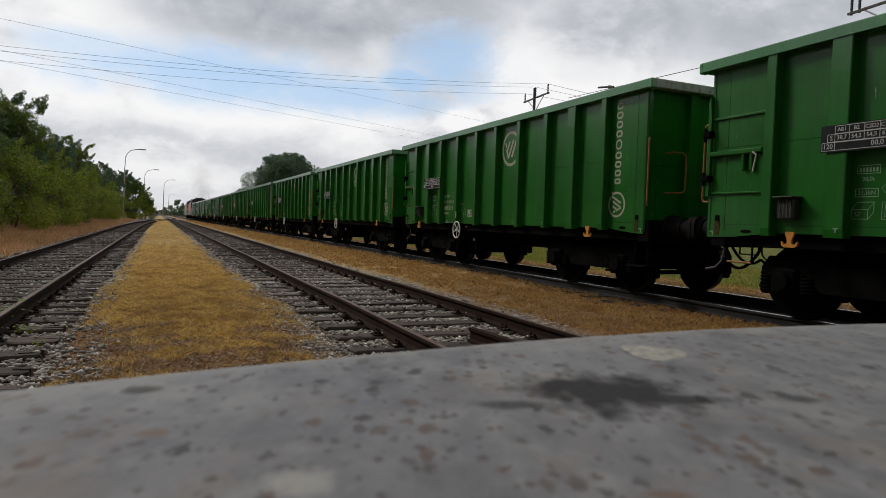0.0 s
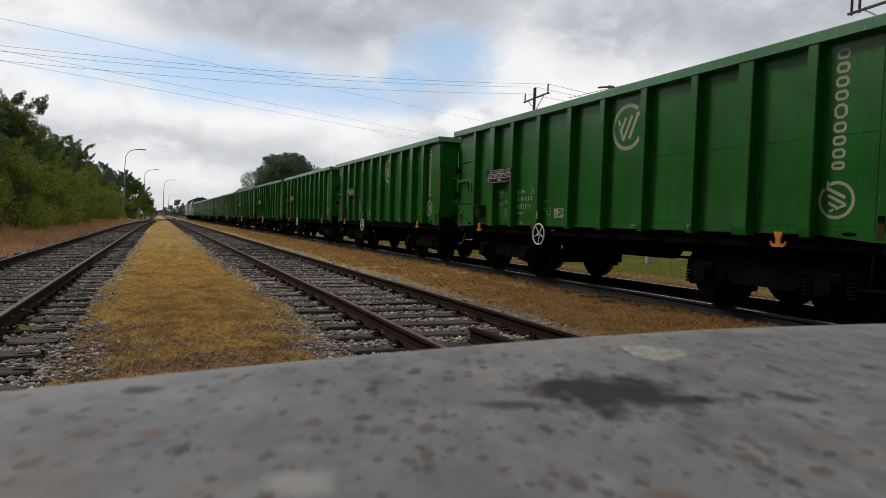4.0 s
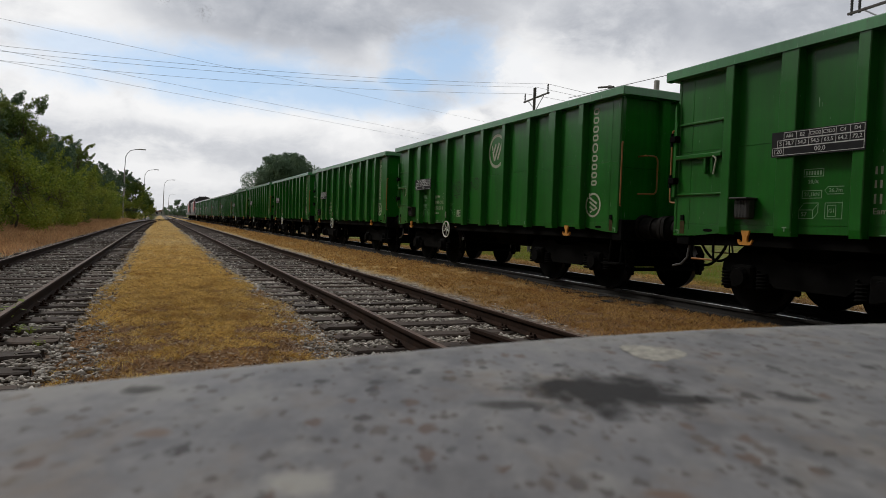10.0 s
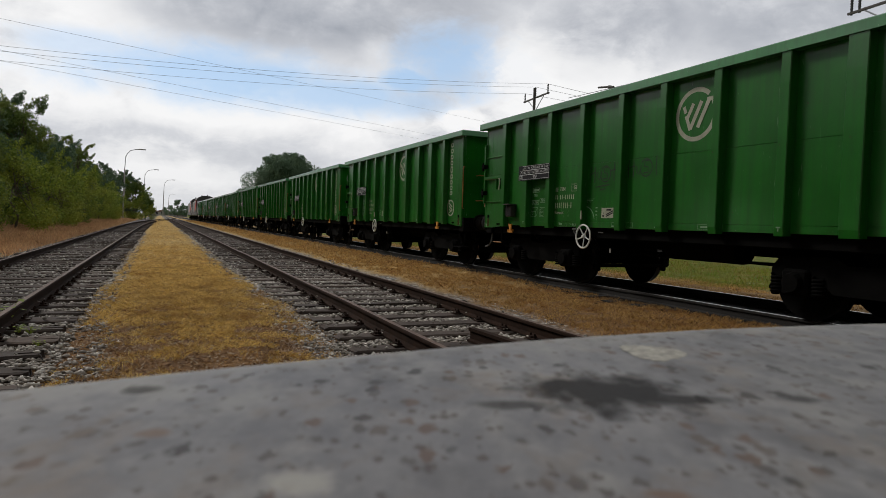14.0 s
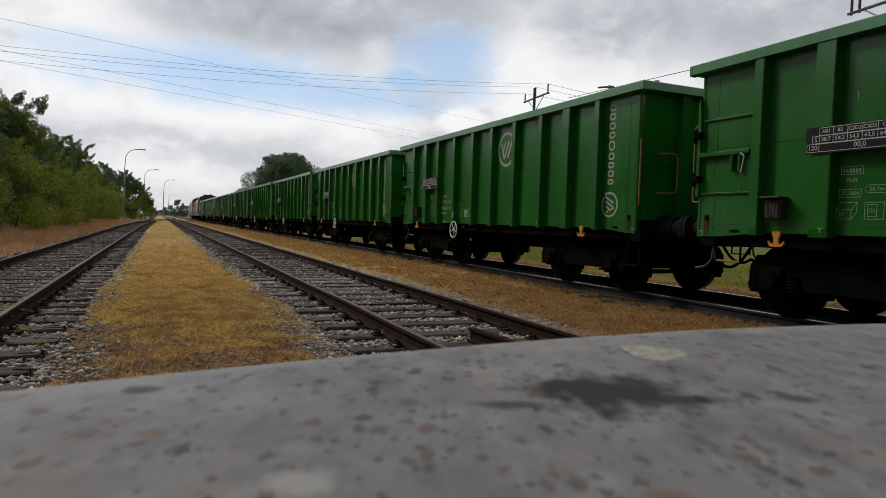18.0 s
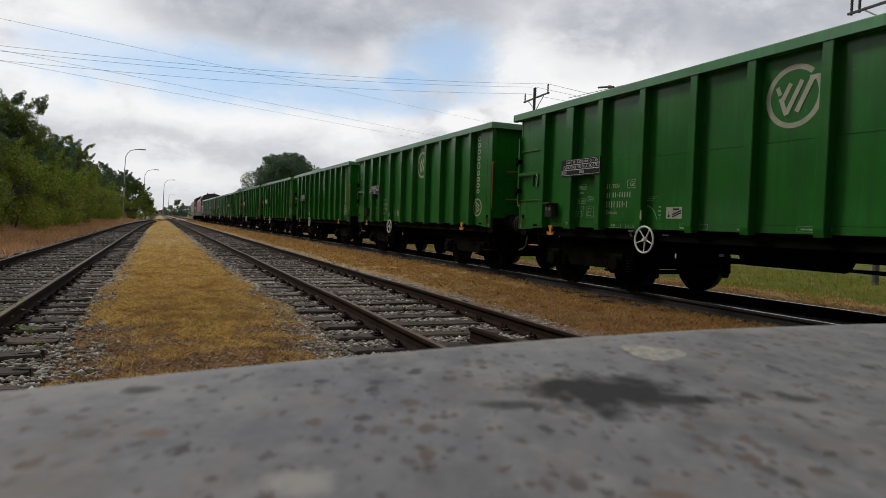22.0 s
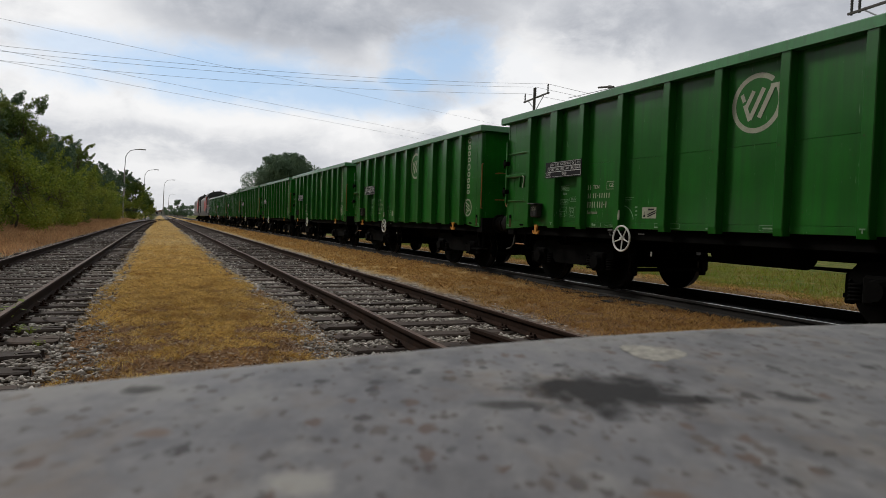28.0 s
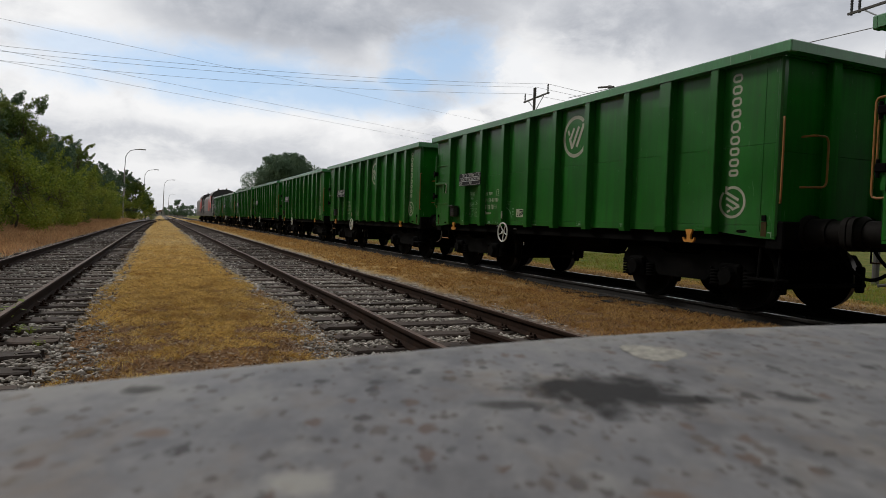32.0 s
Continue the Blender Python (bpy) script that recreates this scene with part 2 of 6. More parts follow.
GLASS = plain("dark_window_glass", (0.02, 0.025, 0.03), 0.1, 0.0, 0.2, 2, 10)
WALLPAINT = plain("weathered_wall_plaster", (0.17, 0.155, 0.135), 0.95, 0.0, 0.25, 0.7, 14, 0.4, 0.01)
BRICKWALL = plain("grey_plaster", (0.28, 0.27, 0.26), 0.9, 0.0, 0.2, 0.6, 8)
ROOFM = plain("brown_roof_sheet", (0.16, 0.09, 0.07), 0.8, 0.0, 0.25, 0.8, 10)


def leaf_material(name, dark, light, yellow, litter=None, worn=None):
    m, t, b, co = material(name)
    island = t.nodes.new("ShaderNodeNewGeometry").outputs["Random Per Island"]
    big = noisen(t, co, 0.45, 4)
    col = mixn(t, island, dark, light)
    col = mixn(t, rampn(t, big, [(0.45, 0.0), (0.7, 0.7)]), col, yellow)
    if worn:
        col = mixn(t, rampn(t, noisen(t, co, 2.6, 6, 0.62), [(0.47, 0.0), (0.64, 0.85)]), col, worn)
    if litter:
        col = mixn(t, rampn(t, mathn(t, "FRACT", mathn(t, "MULTIPLY", island, 7.31)), [(0.16, 1.0), (0.2, 0.0)]), col, litter)
    t.links.new(col, b.inputs["Base Color"])
    b.inputs["Roughness"].default_value = 0.6
    b.inputs["Specular IOR Level"].default_value = 0.25
    # thin leaves let some light through
    thin = t.nodes.new("ShaderNodeBsdfTranslucent")
    t.links.new(col, thin.inputs["Color"])
    mix = t.nodes.new("ShaderNodeMixShader")
    mix.inputs[0].default_value = 0.35
    t.links.new(b.outputs[0], mix.inputs[1])
    t.links.new(thin.outputs[0], mix.inputs[2])
    t.links.new(mix.outputs[0], t.nodes["Material Output"].inputs["Surface"])
    return m


LEAF = leaf_material("green_leaves", (0.046, 0.088, 0.018), (0.14, 0.21, 0.042), (0.24, 0.27, 0.045))
LEAFDARK = leaf_material("dark_green_leaves", (0.042, 0.082, 0.048), (0.115, 0.185, 0.095), (0.115, 0.175, 0.08))
# far crowns: the haze of distance is put into paler, bluer leaves
LEAFHAZE = leaf_material("hazed_crown_leaves", (0.07, 0.125, 0.085), (0.17, 0.255, 0.15), (0.16, 0.23, 0.11))
LEAFLIGHT = leaf_material("yellow_green_leaves", (0.10, 0.165, 0.020), (0.29, 0.35, 0.045), (0.40, 0.37, 0.055))
DRYGRASS = leaf_material("dry_yellow_grass", (0.74, 0.51, 0.18), (1.0, 0.84, 0.43), (0.93, 0.70, 0.29), (0.34, 0.20, 0.085), (0.56, 0.32, 0.10))
GOLDGRASS = leaf_material("golden_trodden_grass", (0.68, 0.44, 0.11), (1.0, 0.79, 0.31), (0.92, 0.65, 0.19), (0.40, 0.22, 0.08), (0.40, 0.22, 0.075))
RUSTGRASS = leaf_material("dry_orange_grass", (0.32, 0.18, 0.055), (0.80, 0.54, 0.21), (0.62, 0.36, 0.115), (0.20, 0.11, 0.045), (0.40, 0.20, 0.065))
BANKGRASS = leaf_material("dry_bank_grass", (0.42, 0.23, 0.125), (0.76, 0.49, 0.27), (0.62, 0.35, 0.185))
LITTER = leaf_material("brown_litter", (0.11, 0.052, 0.024), (0.50, 0.30, 0.125), (0.34, 0.17, 0.062), (0.52, 0.43, 0.32), (0.09, 0.046, 0.024))
FIELDGRASS = leaf_material("green_field_grass", (0.07, 0.13, 0.010), (0.24, 0.32, 0.028), (0.34, 0.32, 0.045), (0.28, 0.18, 0.055), (0.27, 0.21, 0.05))

# ---- mesh helpers ----


def box(bm, x0, x1, y0, y1, z0, z1, bevel=0.0):
    r = bmesh.ops.create_cube(bm, size=1.0, matrix=Matrix.Translation(((x0 + x1) / 2, (y0 + y1) / 2, (z0 + z1) / 2)) @ Matrix.Diagonal((abs(x1 - x0), abs(y1 - y0), abs(z1 - z0), 1)))
    if bevel:
        edges = list({e for v in r["verts"] for e in v.link_edges})
        bmesh.ops.bevel(bm, geom=edges, offset=bevel, segments=1, affect="EDGES", profile=0.5)


def rod(bm, a, b, r0, r1=None, seg=8):
    a, b = Vector(a), Vector(b)
    d = b - a
    m = Matrix.Translation((a + b) / 2) @ d.to_track_quat("Z", "Y").to_matrix().to_4x4()
    bmesh.ops.create_cone(bm, cap_ends=True, segments=seg, radius1=r0, radius2=r0 if r1 is None else r1, depth=d.length, matrix=m)


def pipe(bm, points, r, seg=6):
    for a, b in zip(points, points[1:]):
        rod(bm, a, b, r, None, seg)
    for p in points[1:-1]:
        bmesh.ops.create_icosphere(bm, subdivisions=1, radius=r * 1.02, matrix=Matrix.Translation(p))


def tube(bm, points, r, seg=7):
    """One continuous round tube along a bent line."""
    pts = [Vector(p) for p in points]
    rows = []
    for i, p in enumerate(pts):
        d = (pts[min(i + 1, len(pts) - 1)] - pts[max(i - 1, 0)]).normalized()
        a = d.cross(Vector((1, 0, 0)) if abs(d.x) < 0.9 else Vector((0, 0, 1))).normalized()
        b = d.cross(a)
        rows.append([bm.verts.new(p + r * (math.cos(2 * math.pi * k / seg) * a + math.sin(2 * math.pi * k / seg) * b)) for k in range(seg)])
    for u, v in zip(rows, rows[1:]):
        for k in range(seg):
            bm.faces.new((u[k], u[(k + 1) % seg], v[(k + 1) % seg], v[k]))
    bm.faces.new(rows[0])
    bm.faces.new(rows[-1][::-1])


def torus(bm, m, big, small, seg=28, ring=8, start=0.0, sweep=2 * math.pi):
    closed = abs(sweep - 2 * math.pi) < 1e-6
    n = seg if closed else seg + 1
    rows = []
    for i in range(n):
        a = start + sweep * i / seg
        c, s = math.cos(a), math.sin(a)
        rows.append([bm.verts.new(m @ Vector(((big + small * math.cos(2 * math.pi * j / ring)) * c, (big + small * math.cos(2 * math.pi * j / ring)) * s, small * math.sin(2 * math.pi * j / ring)))) for j in range(ring)])
    for i in range(seg):
        a, b = rows[i], rows[(i + 1) % n]
        for j in range(ring):
            bm.faces.new((a[j], b[j], b[(j + 1) % ring], a[(j + 1) % ring]))


def prism(bm, outline, m, depth):
    """A flat outline (x, y) pushed out to a depth along z of the pose m."""
    lo = [bm.verts.new(m @ Vector((x, y, 0))) for x, y in outline]
    hi = [bm.verts.new(m @ Vector((x, y, depth))) for x, y in outline]
    bm.faces.new(hi)
    bm.faces.new(lo[::-1])
    n = len(lo)
    for i in range(n):
        bm.faces.new((lo[i], lo[(i + 1) % n], hi[(i + 1) % n], hi[i]))


def finish(bm, name, mat, smooth=False):
    bmesh.ops.recalc_face_normals(bm, faces=bm.faces)
    me = bpy.data.meshes.new(name)
    bm.to_mesh(me)
    bm.free()
    me.materials.append(mat)
    if smooth:
        me.shade_smooth()
        me.set_sharp_from_angle(angle=radians(40))
    return me


def part(name, bm, mat, parent, label="", smooth=False):
    ob = new(name, bm if isinstance(bm, bpy.types.Mesh) else finish(bm, name, mat, smooth))
    ob.parent = parent
    return tagged(ob, label)


def thing(name, label, category, group="", kind="", m=None):
    ob = new(name)
    ob.empty_display_size = 0.2
    if m is not None:
        ob.matrix_basis = m
    return tagged(ob, label, category, group, kind)


def soup(name, verts, faces, mat, smooth=False):
    me = bpy.data.meshes.new(name)
    me.from_pydata(verts, [], faces)
    me.materials.append(mat)
    if smooth:
        me.shade_smooth()
    return me


def tris(name, v, mat, corners=3):
    """A mesh of loose faces from an array (faces, corners, 3)."""
    n = len(v)
    me = bpy.data.meshes.new(name)
    me.vertices.add(n * corners)
    me.vertices.foreach_set("co", v.reshape(-1).astype(np.float32))
    me.loops.add(n * corners)
    me.loops.foreach_set("vertex_index", np.arange(n * corners, dtype=np.int32))
    me.polygons.add(n)
    me.polygons.foreach_set("loop_start", np.arange(0, n * corners, corners, dtype=np.int32))
    me.update(calc_edges=True)
    me.materials.append(mat)
    return me


def text_mesh(body, size, mat, align="CENTER"):
    cu = bpy.data.curves.new("lettering", "FONT")
    cu.body, cu.size, cu.align_x, cu.align_y = body, size, align, "CENTER"
    cu.resolution_u, cu.extrude = 2, 0.002
    ob = bpy.data.objects.new("lettering", cu)
    me = bpy.data.meshes.new_from_object(ob)
    bpy.data.objects.remove(ob)
    me.materials.clear()
    me.materials.append(mat)
    return me


# ---- tracks ----
X1, X2, X3 = -2.164, 2.951, 8.003
SLEEPER_TOP = -0.150


def track_x(which, y):
    """The middle of a track at y: the yard tracks close up towards the far switches."""
    if which == 1:
        return X1 + (0.000405 * max(0, min(y, 165) - 52) ** 2)
    if which == 2:
        return X2 + 0.00035 * max(0, min(y, 230) - 125) ** 2
    return X3 - 0.0078 * 6.0 * math.log1p(math.exp(min(60.0, (y - 28.0) / 6.0)))


def rail_mesh(which, side, y0, y1, step):
    """A flat-bottomed rail swept along its track; the head is polished."""
    prof = [(-0.066, -0.152), (0.066, -0.152), (0.064, -0.138), (0.012, -0.118), (0.010, -0.046), (0.035, -0.034), (0.036, -0.010), (0.026, 0.0), (-0.026, 0.0), (-0.036, -0.010), (-0.035, -0.034), (-0.010, -0.046), (-0.012, -0.118), (-0.064, -0.138)]
    ys = np.arange(y0, y1 + 1e-6, step)
    n = len(prof)
    verts, faces = [], []
    for y in ys:
        x = track_x(which, y) + side * 0.7525
        wob = 0.004 * math.sin(y * 0.7 + which) + 0.003 * math.sin(y * 1.9 + side)
        verts += [(x + px + wob, y, pz + wob * 0.8) for px, pz in prof]
    for i in range(len(ys) - 1):
        for j in range(n):
            a, b = i * n + j, i * n + (j + 1) % n
            faces.append((a, b, b + n, a + n))
    faces.append(tuple(range(n))[::-1])
    faces.append(tuple(range(len(verts) - n, len(verts))))
    me = soup("rail", verts, faces, SHADERAIL if which == 3 else RAIL)
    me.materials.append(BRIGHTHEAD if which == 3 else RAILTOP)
    idx = np.zeros(len(faces), dtype=np.int32)
    for i in range(len(ys) - 1):
        idx[i * n + 7] = 1
    me.polygons.foreach_set("material_index", idx)
    return me


def sleeper_meshes(mat):
    rnd = random.Random(4)
    out = []
    for k in range(5):
        bm = bmesh.new()
        box(bm, -1.3, 1.3, -0.12, 0.12, -0.15, 0.0, 0.012)
        for v in bm.verts:
            v.co.x += rnd.uniform(-0.03, 0.03)
            v.co.y += rnd.uniform(-0.012, 0.012)
            v.co.z += rnd.uniform(-0.010, 0.006)
        # a split end, as old timber has
        box(bm, 1.1 + rnd.uniform(0, 0.1), 1.305, -0.02, 0.005, -0.1, 0.004)
        out.append(finish(bm, "sleeper", mat))
    return out


def fastening_mesh():
    bm = bmesh.new()
    box(bm, -0.16, 0.16, -0.075, 0.075, 0.0, 0.014, 0.003)
    for x in (-0.105, 0.105):
        for y in (-0.04, 0.04):
            rod(bm, (x, y, 0.01), (x, y, 0.038), 0.017, None, 6)
            rod(bm, (x, y, 0.03), (x, y, 0.062), 0.011, None, 6)
        box(bm, x - 0.035, x + 0.035, -0.03, 0.03, 0.014, 0.036, 0.004)
    return finish(bm, "fastening", RAIL)


def sleeper_rows(which):
    rnd = random.Random(70 + which)
    y, out = {1: -1.8, 2: -1.8, 3: -54.0}[which], []
    while y < (150 if which < 3 else 110):
        out.append(y)
        y += 0.62 + rnd.uniform(-0.035, 0.035)
    return out


def build_tracks():
    rnd = random.Random(7)
    shapes, shaded, plate = sleeper_meshes(SLEEPER), sleeper_meshes(SHADESLEEPER), fastening_mesh()
    spec = [(1, "rusty railway track on weathered timber sleepers in ballast"), (2, "rusty siding track on weathered timber sleepers in grey ballast"), (3, "railway track under the green freight train")]
    for which, label in spec:
        tr = thing(f"track_{which}", label, "railway track", "tracks side by side", "structure")
        for side in (-1, 1):
            part("rail", rail_mesh(which, side, -58.0 if which == 3 else -2.0, 330.0, 2.0), RAIL, tr, "rusty steel rail with a worn bright head")
        for y in sleeper_rows(which):
            s = part("sleeper", rnd.choice(shaded if which == 3 else shapes), SLEEPER, tr)
            slope = track_x(which, y + 0.5) - track_x(which, y)
            s.matrix_basis = pose(track_x(which, y) + rnd.uniform(-0.06, 0.06), y, SLEEPER_TOP + rnd.uniform(-0.010, 0.004), rnd.uniform(-1, 1), rnd.uniform(-0.4, 0.4), math.degrees(-slope * 2) + rnd.uniform(-1.6, 1.6))
            if which < 3 and 3 < y < 16:
                for side in (-1, 1):
                    f = part("fastening", plate, RAIL, tr)
                    f.matrix_basis = pose(track_x(which, y) + side * 0.7525, y, SLEEPER_TOP)
    # a short piece of guard rail inside the siding, and an old rail along the train's track
    bm = bmesh.new()
    prof = [(-0.05, 0), (0.05, 0), (0.05, 0.02), (0.015, 0.03), (0.015, 0.1), (0.035, 0.11), (0.035, 0.14), (-0.035, 0.14), (-0.035, 0.11), (-0.015, 0.1), (-0.015, 0.03), (-0.05, 0.02)]
    prism(bm, prof, Matrix(((1, 0, 0, 0), (0, 0, -1, 0), (0, 1, 0, 0), (0, 0, 0, 1))), 2.6)
    g = part("old_rail", bm, RAIL, None)
    g.matrix_basis = pose(2.90, 5.75, SLEEPER_TOP + 0.002, 0, 0, 3)
    tagged(g, "short rusty rail piece lying between the rails on sleepers", "rail piece")

# ---- ground ----


def ground_material():
    m, t, b, co = material("yard_ground")
    sep = t.nodes.new("ShaderNodeSeparateXYZ")
    t.links.new(co, sep.inputs[0])
    wob = mathn(t, "MULTIPLY", mathn(t, "SUBTRACT", noisen(t, co, 0.9, 5, 0.6), 0.5), 0.9)
    x = mathn(t, "ADD", sep.outputs[0], wob)
    vor = t.nodes.new("ShaderNodeTexVoronoi")
    vor.inputs["Scale"].default_value = 17.0
    t.links.new(co, vor.inputs["Vector"])
    stone = rampn(t, noisen(t, vor.outputs["Position"], 31, 1), [(0.3, (0.10, 0.095, 0.088)), (0.5, (0.26, 0.25, 0.235)), (0.72, (0.50, 0.49, 0.47))])
    stone = mixn(t, rampn(t, vor.outputs["Distance"], [(0.35, 0.0), (0.75, 0.8)]), stone, (0.035, 0.032, 0.03))
    n1, n2 = noisen(t, co, 1.6, 6, 0.65), noisen(t, co, 24, 4)
    soil = rampn(t, n1, [(0.3, (0.26, 0.17, 0.075)), (0.5, (0.50, 0.35, 0.15)), (0.7, (0.68, 0.51, 0.25))])
    soil = mixn(t, 0.4, soil, rampn(t, n2, [(0.3, (0.10, 0.062, 0.032)), (0.7, (0.46, 0.32, 0.12))]))
    far = t.nodes.new("ShaderNodeMapRange")
    t.links.new(sep.outputs[1], far.inputs[0])
    far.inputs[1].default_value, far.inputs[2].default_value = 7.0, 15.0
    bare = rampn(t, n2, [(0.3, (0.062, 0.034, 0.019)), (0.5, (0.155, 0.086, 0.044)), (0.72, (0.30, 0.18, 0.088))])
    bare = mixn(t, 0.35, bare, rampn(t, n1, [(0.35, (0.075, 0.045, 0.026)), (0.65, (0.27, 0.16, 0.07))]))
    soil = mixn(t, far.outputs[0], bare, soil)
    # the train's shade, put into a near-black band of ground
    under_shade = mixn(t, n2, (0.005, 0.0047, 0.0045), (0.017, 0.015, 0.013))
    field = rampn(t, n1, [(0.36, (0.04, 0.075, 0.009)), (0.5, (0.10, 0.12, 0.02)), (0.64, (0.19, 0.145, 0.045))])

    def band(lo, hi, soft=0.15):
        a = t.nodes.new("ShaderNodeMapRange")
        a.inputs[1].default_value, a.inputs[2].default_value = lo - soft, lo + soft
        c = t.nodes.new("ShaderNodeMapRange")
        c.inputs[1].default_value, c.inputs[2].default_value = hi - soft, hi + soft
        t.links.new(x, a.inputs[0])
        t.links.new(x, c.inputs[0])
        return mathn(t, "MULTIPLY", a.outputs[0], mathn(t, "SUBTRACT", 1.0, c.outputs[0]))

    col = mixn(t, band(-3.75, -0.92), soil, stone)
    col = mixn(t, band(1.35, 4.42), col, stone)
    col = mixn(t, band(6.85, 9.6), col, under_shade)
    col = mixn(t, band(9.6, 13.7, 0.4), col, mixn(t, n2, (0.11, 0.07, 0.036), (0.37, 0.24, 0.11)))
    col = mixn(t, band(13.4, 4000, 0.8), col, field)
    t.links.new(col, b.inputs["Base Color"])
    b.inputs["Roughness"].default_value = 0.95
    b.inputs["Specular IOR Level"].default_value = 0.1
    bump(t, b, mathn(t, "SUBTRACT", mathn(t, "ADD", n2, n1), vor.outputs["Distance"]), 0.7, 0.03)
    return m


GROUND = ground_material()
GROUND_Z = -0.205


def ground_height(x, y):
    """Grass strips stand a little above the ballast; a shallow bank rises behind the far-left track."""
    h = GROUND_Z
    h += 0.075 * math.exp(-((x - 0.35) / 0.85) ** 4) + 0.09 * math.exp(-((x - 5.3) / 0.95) ** 4)
    h += 0.07 * math.exp(-((x - 8.0) / 1.7) ** 6)
    if x < -4.0:
        h += min(1.0, (-4.0 - x) * 0.10)
    if x > 10.0:
        h -= min(0.35, (x - 10.0) * 0.05)
    return h + 0.018 * noise.noise(Vector((x * 1.3, y * 1.3, 0))) + 0.05 * noise.noise(Vector((x * 0.2, y * 0.2, 3)))


def build_ground():
    xs = sorted(set([-3000, -800, -250, -90, -45, -25, -16, -12, -9, -7, -6] + list(np.round(np.arange(-5, 10.01, 0.25), 3)) + [10.5, 11, 12, 13, 15, 18, 22, 30, 45, 90, 250, 800, 3000]))
    ys = sorted(set([-3000, -800, -200, -60, -20, -8] + list(np.round(np.arange(-4, 24, 0.35), 3)) + list(range(25, 120, 3)) + [130, 150, 180, 220, 300, 420, 700, 1200, 3000]))
    verts = [(float(x), float(y), ground_height(x, y)) for y in ys for x in xs]
    n = len(xs)
    faces = [(j * n + i, j * n + i + 1, (j + 1) * n + i + 1, (j + 1) * n + i) for j in range(len(ys) - 1) for i in range(n - 1)]
    tagged(new("ground", soup("ground", verts, faces, GROUND, True)), "yard ground of grey ballast, dry soil and grass", "ground", kind="structure")


def scatter(n, y0, y1, power, x0, x1, rng):
    """Places, denser towards y0."""
    y = y0 + (y1 - y0) * rng.random(n) ** power
    return x0 + (x1 - x0) * rng.random(n), y


def heights(x, y):
    return np.array([ground_height(a, b) for a, b in zip(x, y)])


def blades(x, y, z, length, width, lean, rng):
    """One bent blade (two triangles' worth) at each place."""
    n = len(x)
    a = rng.random(n) * 2 * np.pi
    h = length * (0.5 + rng.random(n))
    w = width * (0.6 + 0.8 * rng.random(n))
    le = lean * rng.random(n) * h
    dx, dy = np.cos(a), np.sin(a)
    b = rng.random(n) * 2 * np.pi
    base = np.stack([x, y, z], 1)
    side = np.stack([dx, dy, 0 * dx], 1) * w[:, None] / 2
    tip = base + np.stack([np.cos(b) * le, np.sin(b) * le, h], 1)
    mid = base + np.stack([np.cos(b) * le * 0.3, np.sin(b) * le * 0.3, h * 0.6], 1)
    return np.stack([base - side, base + side, mid + side * 0.7, tip, mid - side * 0.7], 1)


